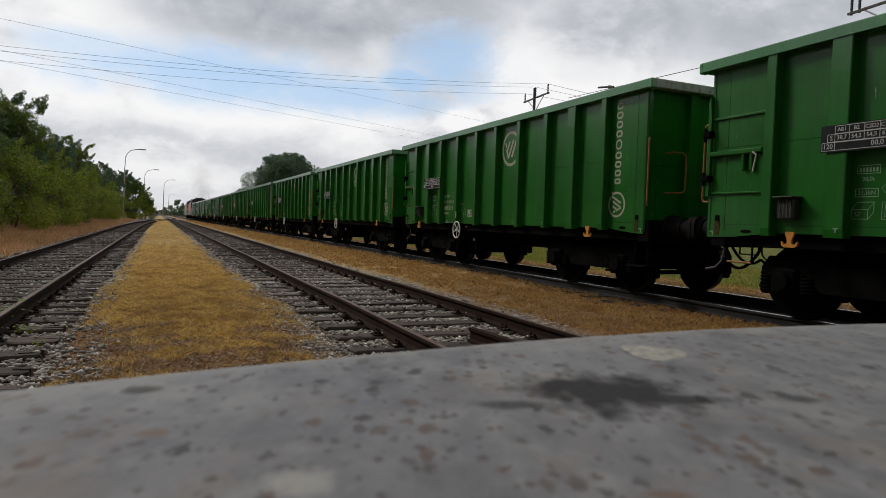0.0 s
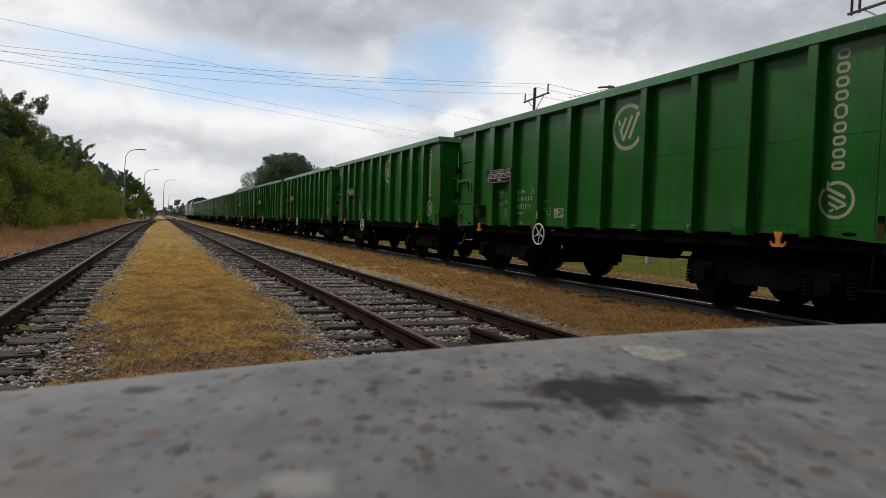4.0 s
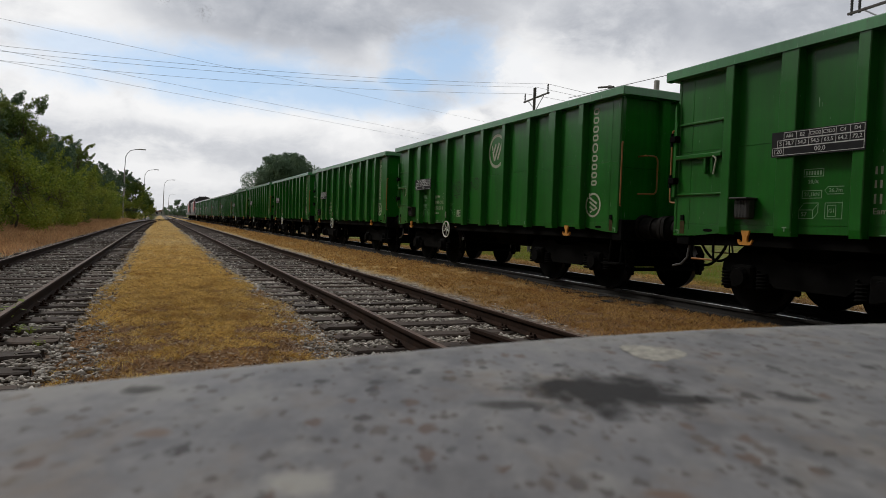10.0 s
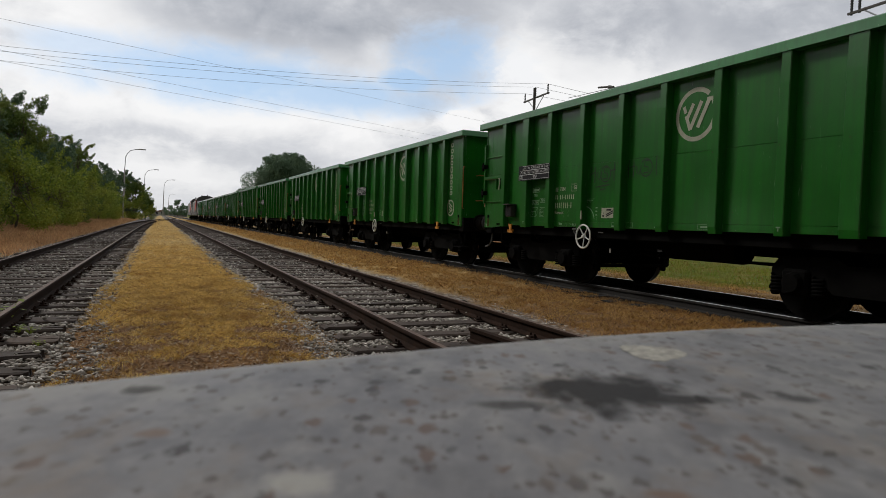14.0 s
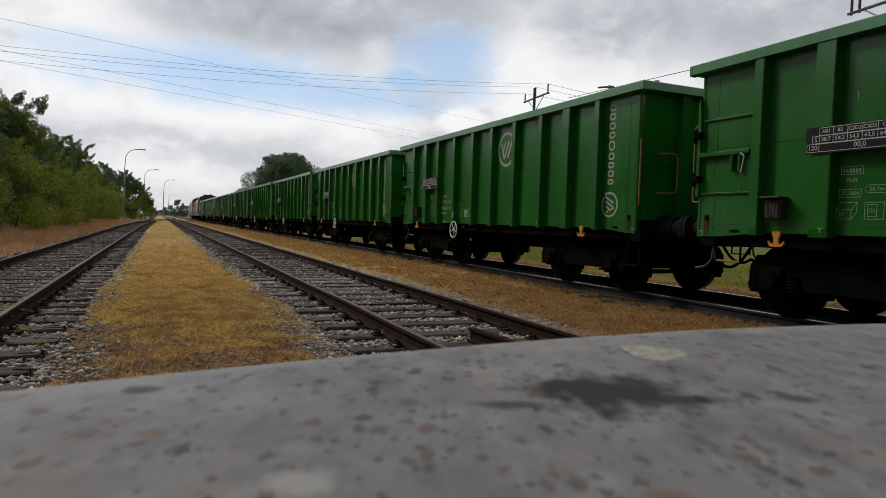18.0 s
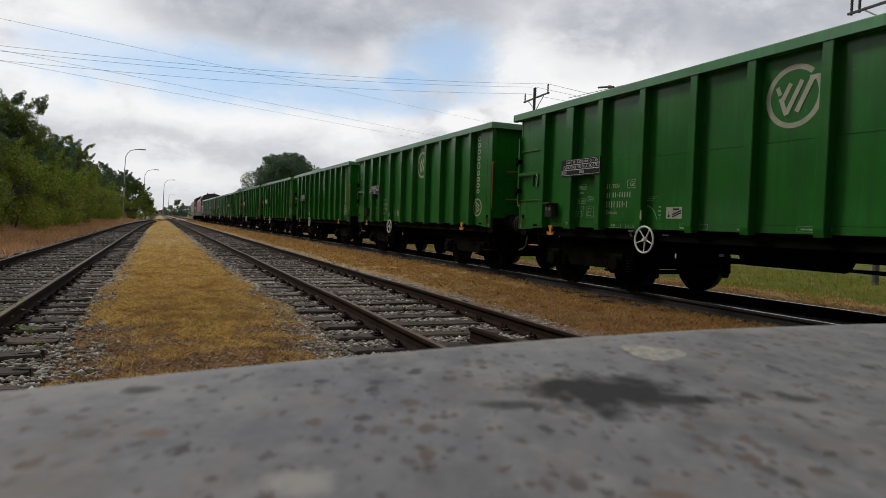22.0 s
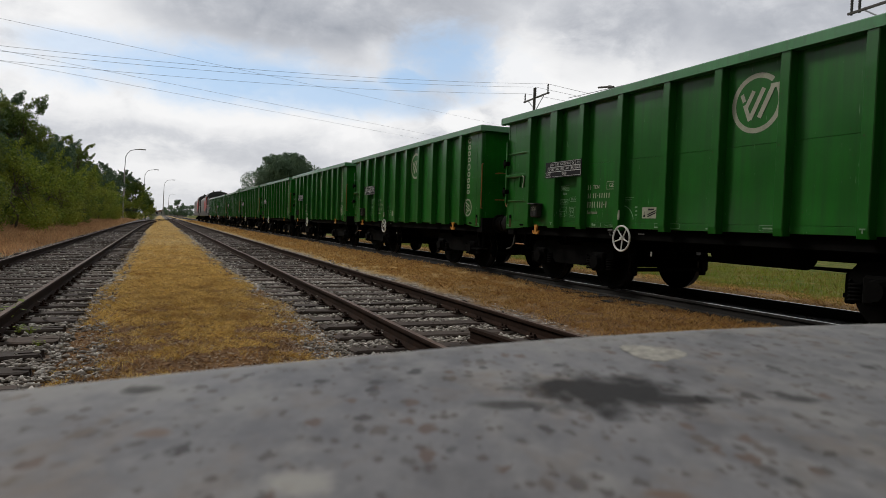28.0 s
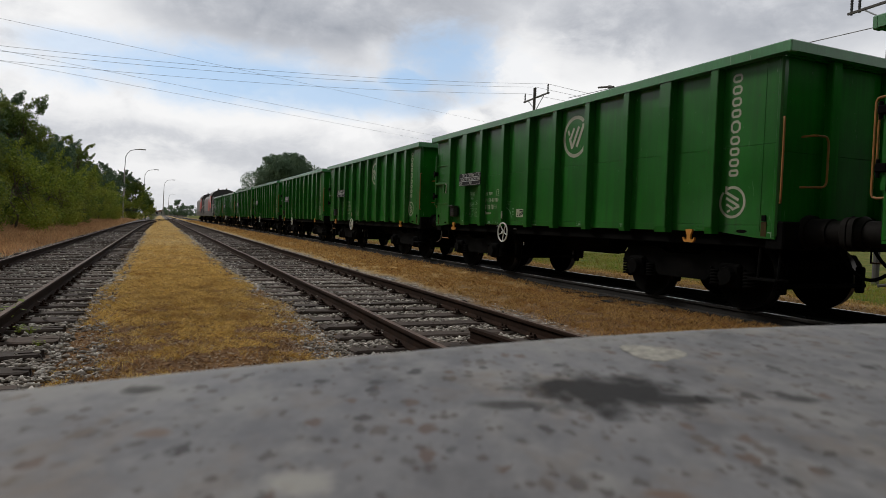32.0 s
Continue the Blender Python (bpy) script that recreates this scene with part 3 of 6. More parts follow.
def build_grass():
    rng = np.random.default_rng(11)
    # mown strip between the two near tracks
    for name, mat, label, rows in (
            ("trodden_grass_strip", GOLDGRASS, "golden-brown trodden grass with bare earth between two tracks", ((130000, 4.2, 17, 1.4, 0.032, 0.004),)),
            ("dry_grass_strip", DRYGRASS, "dry straw-yellow mown grass between two tracks", ((26000, 9, 20, 0.8, 0.036, 0.006), (40000, 16, 60, 1.3, 0.035, 0.012), (14000, 58, 150, 1.0, 0.05, 0.03)))):
        parts_ = []
        for n, y0, y1, power, ln, wd in rows:
            x, y = scatter(n, y0, y1, power, -0.95, 1.75, rng)
            clump = np.array([0.9 * noise.noise(Vector((a * 1.1, b * 2.7, 5))) + 0.8 * noise.noise(Vector((a * 5, b * 5, 1))) for a, b in zip(x, y)])
            wav = np.array([noise.noise(Vector((a * 0.4, b * 0.8, 2))) for a, b in zip(x, y)])
            near = np.maximum(0, 1 - (y - 4) / 7)
            edge = np.minimum((x + 0.80 - 0.35 * near + 0.4 * wav) / 0.4, (1.60 - x + 0.35 * wav) / 0.35)
            keep = (clump > 0.04 - 0.86 * np.minimum(1, np.maximum(0, (y - 6.3) / 3.6)) + 0.45 * (rng.random(len(x)) - 0.5)) & (edge > rng.random(len(x)) - 0.05)
            x, y = x[keep], y[keep]
            parts_.append(blades(x, y, heights(x, y) - 0.004, ln, wd, 2.6, rng))
        tagged(new(name, tris(name, np.concatenate(parts_), mat, 5)), label, "grass", kind="stuff")
    # upright tufts that break up the mown surface
    def tufts(n, y0, y1, power, x0, x1, many, ln, wd, rng):
        cx, cy = scatter(n, y0, y1, power, x0, x1, rng)
        keep = np.array([noise.noise(Vector((a * 1.1, b * 1.1, 12))) + 0.6 * noise.noise(Vector((a * 4, b * 4, 13))) for a, b in zip(cx, cy)]) > -0.12 + 0.5 * np.clip((9.5 - cy) / 3.5, 0, 1) * (x1 < 3)
        cx, cy = np.repeat(cx[keep], many), np.repeat(cy[keep], many)
        spread = 0.018 + 0.012 * rng.random(len(cx))
        ang = rng.random(len(cx)) * 2 * np.pi
        x, y = cx + np.cos(ang) * spread, cy + np.sin(ang) * spread
        return blades(x, y, heights(x, y) - 0.004, ln, wd, 1.5, rng)

    v = np.concatenate([tufts(3600, 4.6, 12, 1.2, -0.85, 1.55, 14, 0.040, 0.0042, rng), tufts(2600, 11, 26, 1.2, -0.6, 1.4, 9, 0.045, 0.008, rng)])
    tagged(new("grass_tufts", tris("grass_tufts", v, GOLDGRASS, 5)), "small upright tufts of golden dry grass between two tracks", "grass", kind="stuff")
    v = np.concatenate([tufts(3000, 3.4, 14, 1.2, 4.55, 7.1, 16, 0.038, 0.004, rng), tufts(1600, 14, 40, 1.2, 4.55, 7.05, 9, 0.055, 0.010, rng)])
    tagged(new("rusty_grass_tufts", tris("rusty_grass_tufts", v, RUSTGRASS, 5)), "orange-brown grass tufts beside the train's track", "grass", kind="stuff")
    # leaf litter and chips on the bare earth
    x, y = scatter(34000, 4.0, 11.0, 1.2, -1.6, 1.75, rng)
    some = (x > -0.75) | (rng.random(len(x)) < 0.35)
    x, y = x[some], y[some]
    a, b = rng.random(len(x)) * 2 * np.pi, rng.random(len(x)) * 2 * np.pi
    ln, wd = 0.007 + 0.024 * rng.random(len(x)) ** 3, 0.003 + 0.007 * rng.random(len(x)) ** 2
    p = np.stack([x, y, heights(x, y) + 0.004 + 0.008 * rng.random(len(x))], 1)
    u = np.stack([np.cos(a) * ln, np.sin(a) * ln, 0.55 * ln * np.sin(b)], 1)
    v = np.stack([-np.sin(a) * wd, np.cos(a) * wd, 1.2 * wd * np.cos(b)], 1)
    tagged(new("leaf_litter", tris("leaf_litter", np.stack([p - u, p + v, p + u, p - v], 1), LITTER, 4)), "brown leaf litter and chips on bare earth", "litter", kind="stuff")
    # taller rusty grass before the train's track
    parts_ = []
    for n, y0, y1, power, ln, wd in ((120000, 3.2, 18, 1.3, 0.030, 0.0034), (40000, 17, 60, 1.3, 0.05, 0.012), (9000, 58, 140, 1.0, 0.08, 0.035)):
        x, y = scatter(n, y0, y1, power, 4.1, 7.2, rng)
        edge = np.minimum((x - 4.40) / 0.3, (7.14 - x) / 0.4)
        tuft = np.array([noise.noise(Vector((a * 3.5, b * 3.5, 8))) for a, b in zip(x, y)])
        keep = (edge > rng.random(len(x)) - 0.05) & (tuft > -0.25 + 0.4 * (rng.random(len(x)) - 0.5))
        x, y = x[keep], y[keep]
        parts_.append(blades(x, y, heights(x, y) - 0.004, ln * (1.0 + 1.3 * np.maximum(0, tuft[keep])), wd, 1.7, rng))
    tagged(new("rusty_grass_strip", tris("rusty_grass_strip", np.concatenate(parts_), RUSTGRASS, 5)), "dry orange-brown grass beside the train's track", "grass", kind="stuff")
    # bank on the far left and the verge of the bushes
    parts_ = []
    for n, y0, y1, power, ln, wd in ((26000, 9, 60, 1.2, 0.16, 0.022), (9000, 58, 130, 1.0, 0.16, 0.045)):
        x, y = scatter(n, y0, y1, power, -8.6, -3.55, rng)
        parts_.append(blades(x, y, heights(x, y) - 0.01, ln, wd, 1.0, rng))
    tagged(new("dry_bank_grass", tris("dry_bank_grass", np.concatenate(parts_), BANKGRASS, 5)), "dry reddish-brown grass on the bank below the bushes", "grass", kind="stuff")
    # green rough grass beyond the train
    x, y = scatter(110000, 2.5, 46, 1.3, 11.8, 25.0, rng)
    keep = np.array([noise.noise(Vector((a * 0.7, b * 0.7, 9))) + 0.5 * noise.noise(Vector((a * 2.5, b * 2.5, 4))) for a, b in zip(x, y)]) > 0.35 - 0.75 * np.minimum(1, (x - 11.8) / 3.0)
    x, y = x[keep], y[keep]
    tagged(new("rough_green_grass", tris("rough_green_grass", blades(x, y, heights(x, y) - 0.01, 0.06 + 0.10 * np.minimum(1, (x - 11.8) / 4.0) * rng.random(len(x)), 0.0075, 0.9, rng), FIELDGRASS, 5)), "rough green and straw-coloured grass beyond the train", "grass", kind="stuff")
    # short brown growth on the far side of the train's track
    x, y = scatter(80000, 2.5, 46, 1.3, 9.4, 14.4, rng)
    keep = np.array([noise.noise(Vector((a * 1.4, b * 1.4, 2))) for a, b in zip(x, y)]) > -0.15
    x, y = x[keep], y[keep]
    tagged(new("brown_verge_grass", tris("brown_verge_grass", blades(x, y, heights(x, y) - 0.006, 0.045, 0.008, 2.0, rng), RUSTGRASS, 5)), "short brown grass on sandy soil beside the track", "grass", kind="stuff")


def stone_material():
    m, t, b, co = material("ballast_stones")
    island = t.nodes.new("ShaderNodeNewGeometry").outputs["Random Per Island"]
    col = rampn(t, island, [(0.0, (0.10, 0.088, 0.076)), (0.35, (0.27, 0.25, 0.225)), (0.72, (0.46, 0.435, 0.395)), (0.93, (0.60, 0.57, 0.52)), (1.0, (0.82, 0.79, 0.73))])
    col = mixn(t, mathn(t, "MULTIPLY", noisen(t, co, 14, 4), 0.42), col, (0.15, 0.10, 0.062))
    t.links.new(col, b.inputs["Base Color"])
    b.inputs["Roughness"].default_value = 0.9
    bump(t, b, noisen(t, co, 90, 3), 0.4, 0.004)
    return m


STONE = stone_material()
# stones under the train, their colour darkened to stand for its shade
SHADESTONE = plain("train_shade_stones", (0.012, 0.010, 0.008), 0.9, 0.0, 0.5, 9, 60, dirt=(0.035, 0.022, 0.012))


def build_ballast():
    """Loose angular stones between and beside the sleepers."""
    rng = np.random.default_rng(5)
    oct_v = np.array([(1, 0, 0), (-1, 0, 0), (0, 1, 0), (0, -1, 0), (0, 0, 1), (0, 0, -1)], float)
    oct_f = np.array([(0, 2, 4), (2, 1, 4), (1, 3, 4), (3, 0, 4), (2, 0, 5), (1, 2, 5), (3, 1, 5), (0, 3, 5)])
    for name, which, rows in (("ballast_stones", 2, ((34000, 4.0, 13, 1.1), (26000, 12, 45, 1.3))), ("ballast_stones", 1, ((36000, 5.0, 15, 1.1), (24000, 14, 45, 1.3))), ("oily_ballast_stones", 3, ((15000, 3.0, 18, 1.2), (6000, 17, 40, 1.2)))):
        allv, allf, base = [], [], 0
        for n, y0, y1, power in rows:
            x, y = scatter(n, y0, y1, power, -1.75, 2.35 if which == 1 else 1.95, rng)
            stray = np.array([noise.noise(Vector((a * 1.9, b * 1.9, 31))) for a, b in zip(x, y)]) > 0.16 + 0.4 * (rng.random(n) - 0.25)
            spill = ((which == 1) & (x > 1.3) & (y < 8.5) & stray) | (np.abs(x) < 1.42) | ((rng.random(n) < np.where((which == 2) & (x > 0), 1.0, 0.15)) & ((x < 1.62) | (which == 2) | ((which == 1) & (y < 8) & (rng.random(n) < 0.6))))
            x, y = x[spill], y[spill]
            n = len(x)
            size = (0.012 + 0.019 * rng.random(n) ** 1.6 + 0.006 * (y > 12))
            gap = np.min(np.abs(y[:, None] - np.array([r for r in sleeper_rows(which) if r < 48])[None]), axis=1)
            off = np.abs(x) > 1.33
            keep = (gap > 0.135) | off | (rng.random(n) < 0.045)
            x, y, size, gap, off = x[keep], y[keep], size[keep], gap[keep], off[keep]
            n = len(x)
            z = SLEEPER_TOP - 0.044 + 0.020 * rng.random(n) - 0.010 * off + 0.022 * (np.abs(x) > 1.55) + 0.055 * ((gap < 0.13) & ~off)
            for i in range(n):
                q = Euler((rng.normal() * 0.5, rng.normal() * 0.5, rng.random() * 6.28)).to_matrix()
                v = oct_v * (0.65 + 0.7 * rng.random((6, 1))) * size[i] * np.array([1.25, 1.0, 0.8])
                v = (v @ np.array(q).T) * np.array([1.1, 1.1, 0.75]) + np.array([x[i] + track_x(which, y[i]), y[i], z[i]])
                allv.append(v)
            allf.append(n)
        v = np.concatenate(allv)
        f = (oct_f[None] + 6 * np.arange(sum(allf))[:, None, None]).reshape(-1, 3)
        me = bpy.data.meshes.new(name)
        me.vertices.add(len(v))
        me.vertices.foreach_set("co", v.reshape(-1).astype(np.float32))
        me.loops.add(f.size)
        me.loops.foreach_set("vertex_index", f.reshape(-1).astype(np.int32))
        me.polygons.add(len(f))
        me.polygons.foreach_set("loop_start", np.arange(0, f.size, 3, dtype=np.int32))
        me.update(calc_edges=True)
        me.materials.append(SHADESTONE if which == 3 else STONE)
        tagged(new(name, me), "ballast stones coloured near black for the shade under the train" if which == 3 else "loose grey ballast stones between timber sleepers", "gravel", kind="stuff")


# ---- the ledge under the camera ----


def ledge_material():
    m, t, b, co = material("grey_painted_ledge")
    plane = co
    co = scaled(t, co, 1.0, 0.62, 1.0)
    n1, n2, n3 = noisen(t, co, 9, 6, 0.6), noisen(t, co, 46, 5, 0.6), noisen(t, co, 240, 3)
    col = rampn(t, n1, [(0.3, (0.126, 0.127, 0.143)), (0.7, (0.215, 0.216, 0.235))])
    col = mixn(t, 0.3, col, rampn(t, n2, [(0.3, (0.075, 0.075, 0.082)), (0.7, (0.20, 0.193, 0.186))]))
    col = mixn(t, 0.35, col, rampn(t, noisen(t, co, 70, 4, 0.6), [(0.35, (0.062, 0.062, 0.067)), (0.65, (0.21, 0.204, 0.194))]))
    def dots(scale, share, size, seed):
        """Irregular round specks: one in some of the cells."""
        v = t.nodes.new("ShaderNodeTexVoronoi")
        v.inputs["Scale"].default_value = scale
        wob = t.nodes.new("ShaderNodeTexNoise")
        wob.inputs["Scale"].default_value = scale * 2.2
        t.links.new(co, wob.inputs["Vector"])
        t.links.new(vecn(t, "ADD", vecn(t, "ADD", co, (seed, seed * 0.7, 0)), vecn(t, "MULTIPLY", wob.outputs["Color"], (0.9 / scale, 0.9 / scale, 0))), v.inputs["Vector"])
        cell = t.nodes.new("ShaderNodeSeparateColor")
        t.links.new(v.outputs["Color"], cell.inputs[0])
        reach = mathn(t, "MULTIPLY", mathn(t, "MAXIMUM", mathn(t, "SUBTRACT", share, cell.outputs[0]), 0.0), size / share)
        return rampn(t, mathn(t, "SUBTRACT", reach, v.outputs["Distance"]), [(0.0, 0.0), (0.22, 1.0)])

    # pale flaking, dark specks, brown chips
    col = mixn(t, rampn(t, noisen(t, vecn(t, "ADD", co, (7.7, 2.3, 0.9)), 30, 6, 0.65), [(0.50, 0.0), (0.66, 0.6)]), col, (0.26, 0.255, 0.24))
    col = mixn(t, rampn(t, noisen(t, vecn(t, "ADD", co, (2.7, 5.3, 0.2)), 22, 6, 0.65), [(0.52, 0.0), (0.68, 0.6)]), col, (0.065, 0.063, 0.068))
    col = mixn(t, mathn(t, "MULTIPLY", dots(125, 0.20, 0.62, 0.0), 0.95), col, (0.022, 0.018, 0.017))
    col = mixn(t, mathn(t, "MULTIPLY", dots(170, 0.26, 0.62, 3.0), 0.75), col, (0.042, 0.030, 0.025))
    col = mixn(t, mathn(t, "MULTIPLY", dots(120, 0.12, 0.62, 7.0), 0.7), col, (0.065, 0.040, 0.026))
    # warm stains and rusty chips
    col = mixn(t, rampn(t, noisen(t, vecn(t, "ADD", co, (1.1, 9.3, 4.2)), 26, 6, 0.7), [(0.53, 0.0), (0.68, 0.5)]), col, (0.17, 0.125, 0.085))
    col = mixn(t, mathn(t, "MULTIPLY", dots(130, 0.14, 0.60, 11.0), 0.8), col, (0.085, 0.042, 0.022))
    col = mixn(t, mathn(t, "MULTIPLY", dots(260, 0.30, 0.64, 5.0), 0.8), col, (0.055, 0.036, 0.028))
    # a paler band with an uneven border runs along the far edge
    sp = t.nodes.new("ShaderNodeSeparateXYZ")
    t.links.new(plane, sp.inputs[0])
    px = sp.outputs[0]
    rim = mathn(t, "SUBTRACT", sp.outputs[1], mathn(t, "ADD", mathn(t, "ADD", 0.325, mathn(t, "MULTIPLY", px, 0.60)), mathn(t, "MULTIPLY", mathn(t, "MULTIPLY", px, px), -0.35)))
    rim = mathn(t, "ADD", rim, mathn(t, "MULTIPLY", mathn(t, "SUBTRACT", n2, 0.5), 0.09))
    col = mixn(t, rampn(t, rim, [(0.0, 0.0), (0.04, 0.6)]), col, (0.29, 0.28, 0.255))

    def blot(x, y, rx, ry, wild, scale):
        d = t.nodes.new("ShaderNodeVectorMath")
        d.operation = "MULTIPLY"
        t.links.new(vecn(t, "SUBTRACT", plane, (x, y, 0)), d.inputs[0])
        d.inputs[1].default_value = (1 / rx, 1 / ry, 0)
        ln = mathn(t, "ADD", vecn(t, "LENGTH", d.outputs[0], (0, 0, 0)), mathn(t, "MULTIPLY", mathn(t, "SUBTRACT", noisen(t, co, scale, 4), 0.5), wild))
        return rampn(t, ln, [(0.45, 1.0), (1.0, 0.0)])

    sooty = mathn(t, "MAXIMUM", blot(0.069, 0.2695, 0.040, 0.042, 1.5, 70), mathn(t, "MULTIPLY", blot(0.098, 0.2605, 0.028, 0.010, 1.0, 80), 0.9))
    sooty = mathn(t, "MAXIMUM", sooty, mathn(t, "MULTIPLY", blot(0.028, 0.245, 0.018, 0.008, 1.0, 80), 0.7))
    sooty = mathn(t, "MAXIMUM", sooty, mathn(t, "MULTIPLY", blot(0.152, 0.267, 0.010, 0.008, 1.0, 90), 0.7))
    sooty = mathn(t, "MAXIMUM", sooty, mathn(t, "MULTIPLY", blot(-0.118, 0.252, 0.009, 0.008, 1.0, 90), 0.7))
    col = mixn(t, mathn(t, "MULTIPLY", sooty, 0.95), col, (0.016, 0.016, 0.017))
    col = mixn(t, mathn(t, "MULTIPLY", blot(-0.036, 0.166, 0.012, 0.010, 1.2, 160), 0.55), col, (0.40, 0.385, 0.34))
    rusty = mathn(t, "MAXIMUM", blot(-0.090, 0.200, 0.007, 0.006, 1.0, 150), blot(0.062, 0.1655, 0.008, 0.004, 1.0, 150))
    col = mixn(t, mathn(t, "MULTIPLY", rusty, 0.7), col, (0.13, 0.065, 0.03))
    t.links.new(col, b.inputs["Base Color"])
    t.links.new(rampn(t, sooty, [(0.0, 0.54), (0.8, 0.95)]), b.inputs["Roughness"])
    b.inputs["Specular IOR Level"].default_value = 0.40
    bump(t, b, mathn(t, "ADD", n3, n2), 0.25, 0.001)
    return m


LEDGE_TOP = 0.9655


def build_ledge():
    """A slab turned with the camera's view; its far edge is rounded and runs away to the right."""
    turn = -math.degrees(YAW)
    led = thing("ledge", "grey painted concrete ledge with soot stains and flaking paint", "ledge", m=pose(EYE.x, EYE.y, 0, 0, 0, turn))
    mat = ledge_material()
    bm = bmesh.new()
    prof = [(-0.5, 0.0), (-0.32, 0.0), (-0.25, 0.0), (-0.2, 0.0005), (-0.15, 0.0007), (-0.1, 0.0006), (-0.05, 0.0), (-0.02, 0.0), (-0.009, -0.0004), (-0.004, -0.0014), (-0.0015, -0.003), (0.0, -0.006), (0.0, -0.12)]
    us = np.linspace(-0.62, 0.82, 49)
    rows = []
    for u in us:
        # far edge: distance along the view grows to the right, with a slight bow
        c = max(-0.4, min(u, 0.6))
        d = 0.3665 + 0.59 * c - 0.39 * c * c + (0.88 if u < c else 0.18) * (u - c)
        dip = 0.0010 * math.sin(u * 13.0) + 0.0006 * math.sin(u * 41.0)
        nx, ny = -0.447, 0.894
        rows.append([bm.verts.new((u + nx * s * 1.0, d + ny * s + dip, LEDGE_TOP + z)) for s, z in prof])
    for a, b in zip(rows, rows[1:]):
        for i in range(len(prof) - 1):
            bm.faces.new((a[i], b[i], b[i + 1], a[i + 1]))
    part("slab_top", bm, mat, led, smooth=True)
    bm = bmesh.new()
    rows = []
    for u in (-0.61, -0.4, 0.0, 0.4, 0.81):
        c = max(-0.4, min(u, 0.6))
        d = 0.34 + 0.60 * c - 0.35 * c * c + (0.88 if u < c else 0.18) * (u - c)
        rows.append([(u + 0.447 * 0.03, d - 0.894 * 0.06), (u + 0.447 * 0.48, d - 0.894 * 0.48)])
    outline = [r[0] for r in rows] + [r[1] for r in rows[::-1]]
    prism(bm, outline, Matrix.Translation((0, 0, -0.25)), LEDGE_TOP - 0.012 + 0.25)
    part("wall_base", bm, CONCRETE, led)
    # a dried white dropping on the slab
    bm = bmesh.new()
    rnd = random.Random(3)
    n = 48
    ring = []
    for i in range(n):
        a = 2 * math.pi * i / n
        r = 1 + 0.12 * math.sin(3 * a + 1) + rnd.uniform(-0.14, 0.10)
        ring.append(bm.verts.new((0.121 + 0.0175 * r * math.cos(a), 0.360 + 0.021 * r * math.sin(a), LEDGE_TOP + 0.0006)))
    top = bm.verts.new((0.121, 0.360, LEDGE_TOP + 0.0014))
    for i in range(n):
        bm.faces.new((ring[i], ring[(i + 1) % n], top))
    part("bird_dropping", bm, plain("chalky_white", (0.33, 0.32, 0.28), 0.9, 0, 0.4, 120, 420, dirt=(0.17, 0.165, 0.16)), led, "dried chalky white splash")


def weed(x, y, size, seed):
    """A small broad-leaved weed: leaves on short bent stalks."""
    rnd = random.Random(seed)
    w = thing("weed", "small green broad-leaved weed growing in the ballast", "plant", "weeds in the ballast", m=pose(x, y, -0.172))
    for k in range(13):
        a = k * 2.4 + rnd.uniform(-0.3, 0.3)
        r, h = size * rnd.uniform(0.4, 1.0), size * rnd.uniform(0.5, 1.3)
        tip = Vector((r * math.cos(a), r * math.sin(a), h))
        d, s = Vector((math.cos(a), math.sin(a), rnd.uniform(-0.4, 0.2))) * size * 0.45, Vector((-math.sin(a), math.cos(a), rnd.uniform(-0.4, 0.4))) * size * 0.24
        bm = bmesh.new()
        v = [bm.verts.new(p) for p in (Vector((-0.003, 0, 0)), Vector((0.003, 0, 0)), tip + s * 0.08, tip - s * 0.08, tip + d * 0.4 + s, tip + d, tip + d * 0.4 - s)]
        bm.faces.new((v[0], v[1], v[2], v[3]))
        bm.faces.new((v[3], v[2], v[4], v[5], v[6]))
        part("leaf", bm, LEAFLIGHT, w)


def build_back_wall():
    """An unseen plain wall, added at the camera's back to shade the near wagons."""
    bm = bmesh.new()
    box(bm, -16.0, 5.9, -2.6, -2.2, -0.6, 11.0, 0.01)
    tagged(new("wall_south", finish(bm, "wall_south", WALLPAINT)), "plain weathered grey-brown wall out of view, added to shade the near wagons", "wall", kind="structure")


# ---- trees ----


def leaf_cloud(centres, radii, per, size, rng, squash=0.85):
    """Small leaf faces spread over the outer part of uneven clumps."""
    out = []
    for c, r in zip(centres, radii):
        n = int(per * r * r)
        d = rng.normal(size=(n, 3))
        d /= np.linalg.norm(d, axis=1)[:, None]
        rad = r * (0.55 + 0.5 * rng.random(n) ** 0.6)
        p = np.array(c) + d * rad[:, None] * np.array([1, 1, squash])
        s = size * (0.6 + 0.8 * rng.random(n))
        a = rng.normal(size=(n, 3)); a /= np.linalg.norm(a, axis=1)[:, None]
        b = np.cross(a, d + 0.3 * rng.normal(size=(n, 3))); b /= np.linalg.norm(b, axis=1)[:, None] + 1e-9
        a *= s[:, None]
        b *= s[:, None] * 0.55
        out.append(np.stack([p - a, p + b, p + a, p - b], 1))
    return np.concatenate(out)


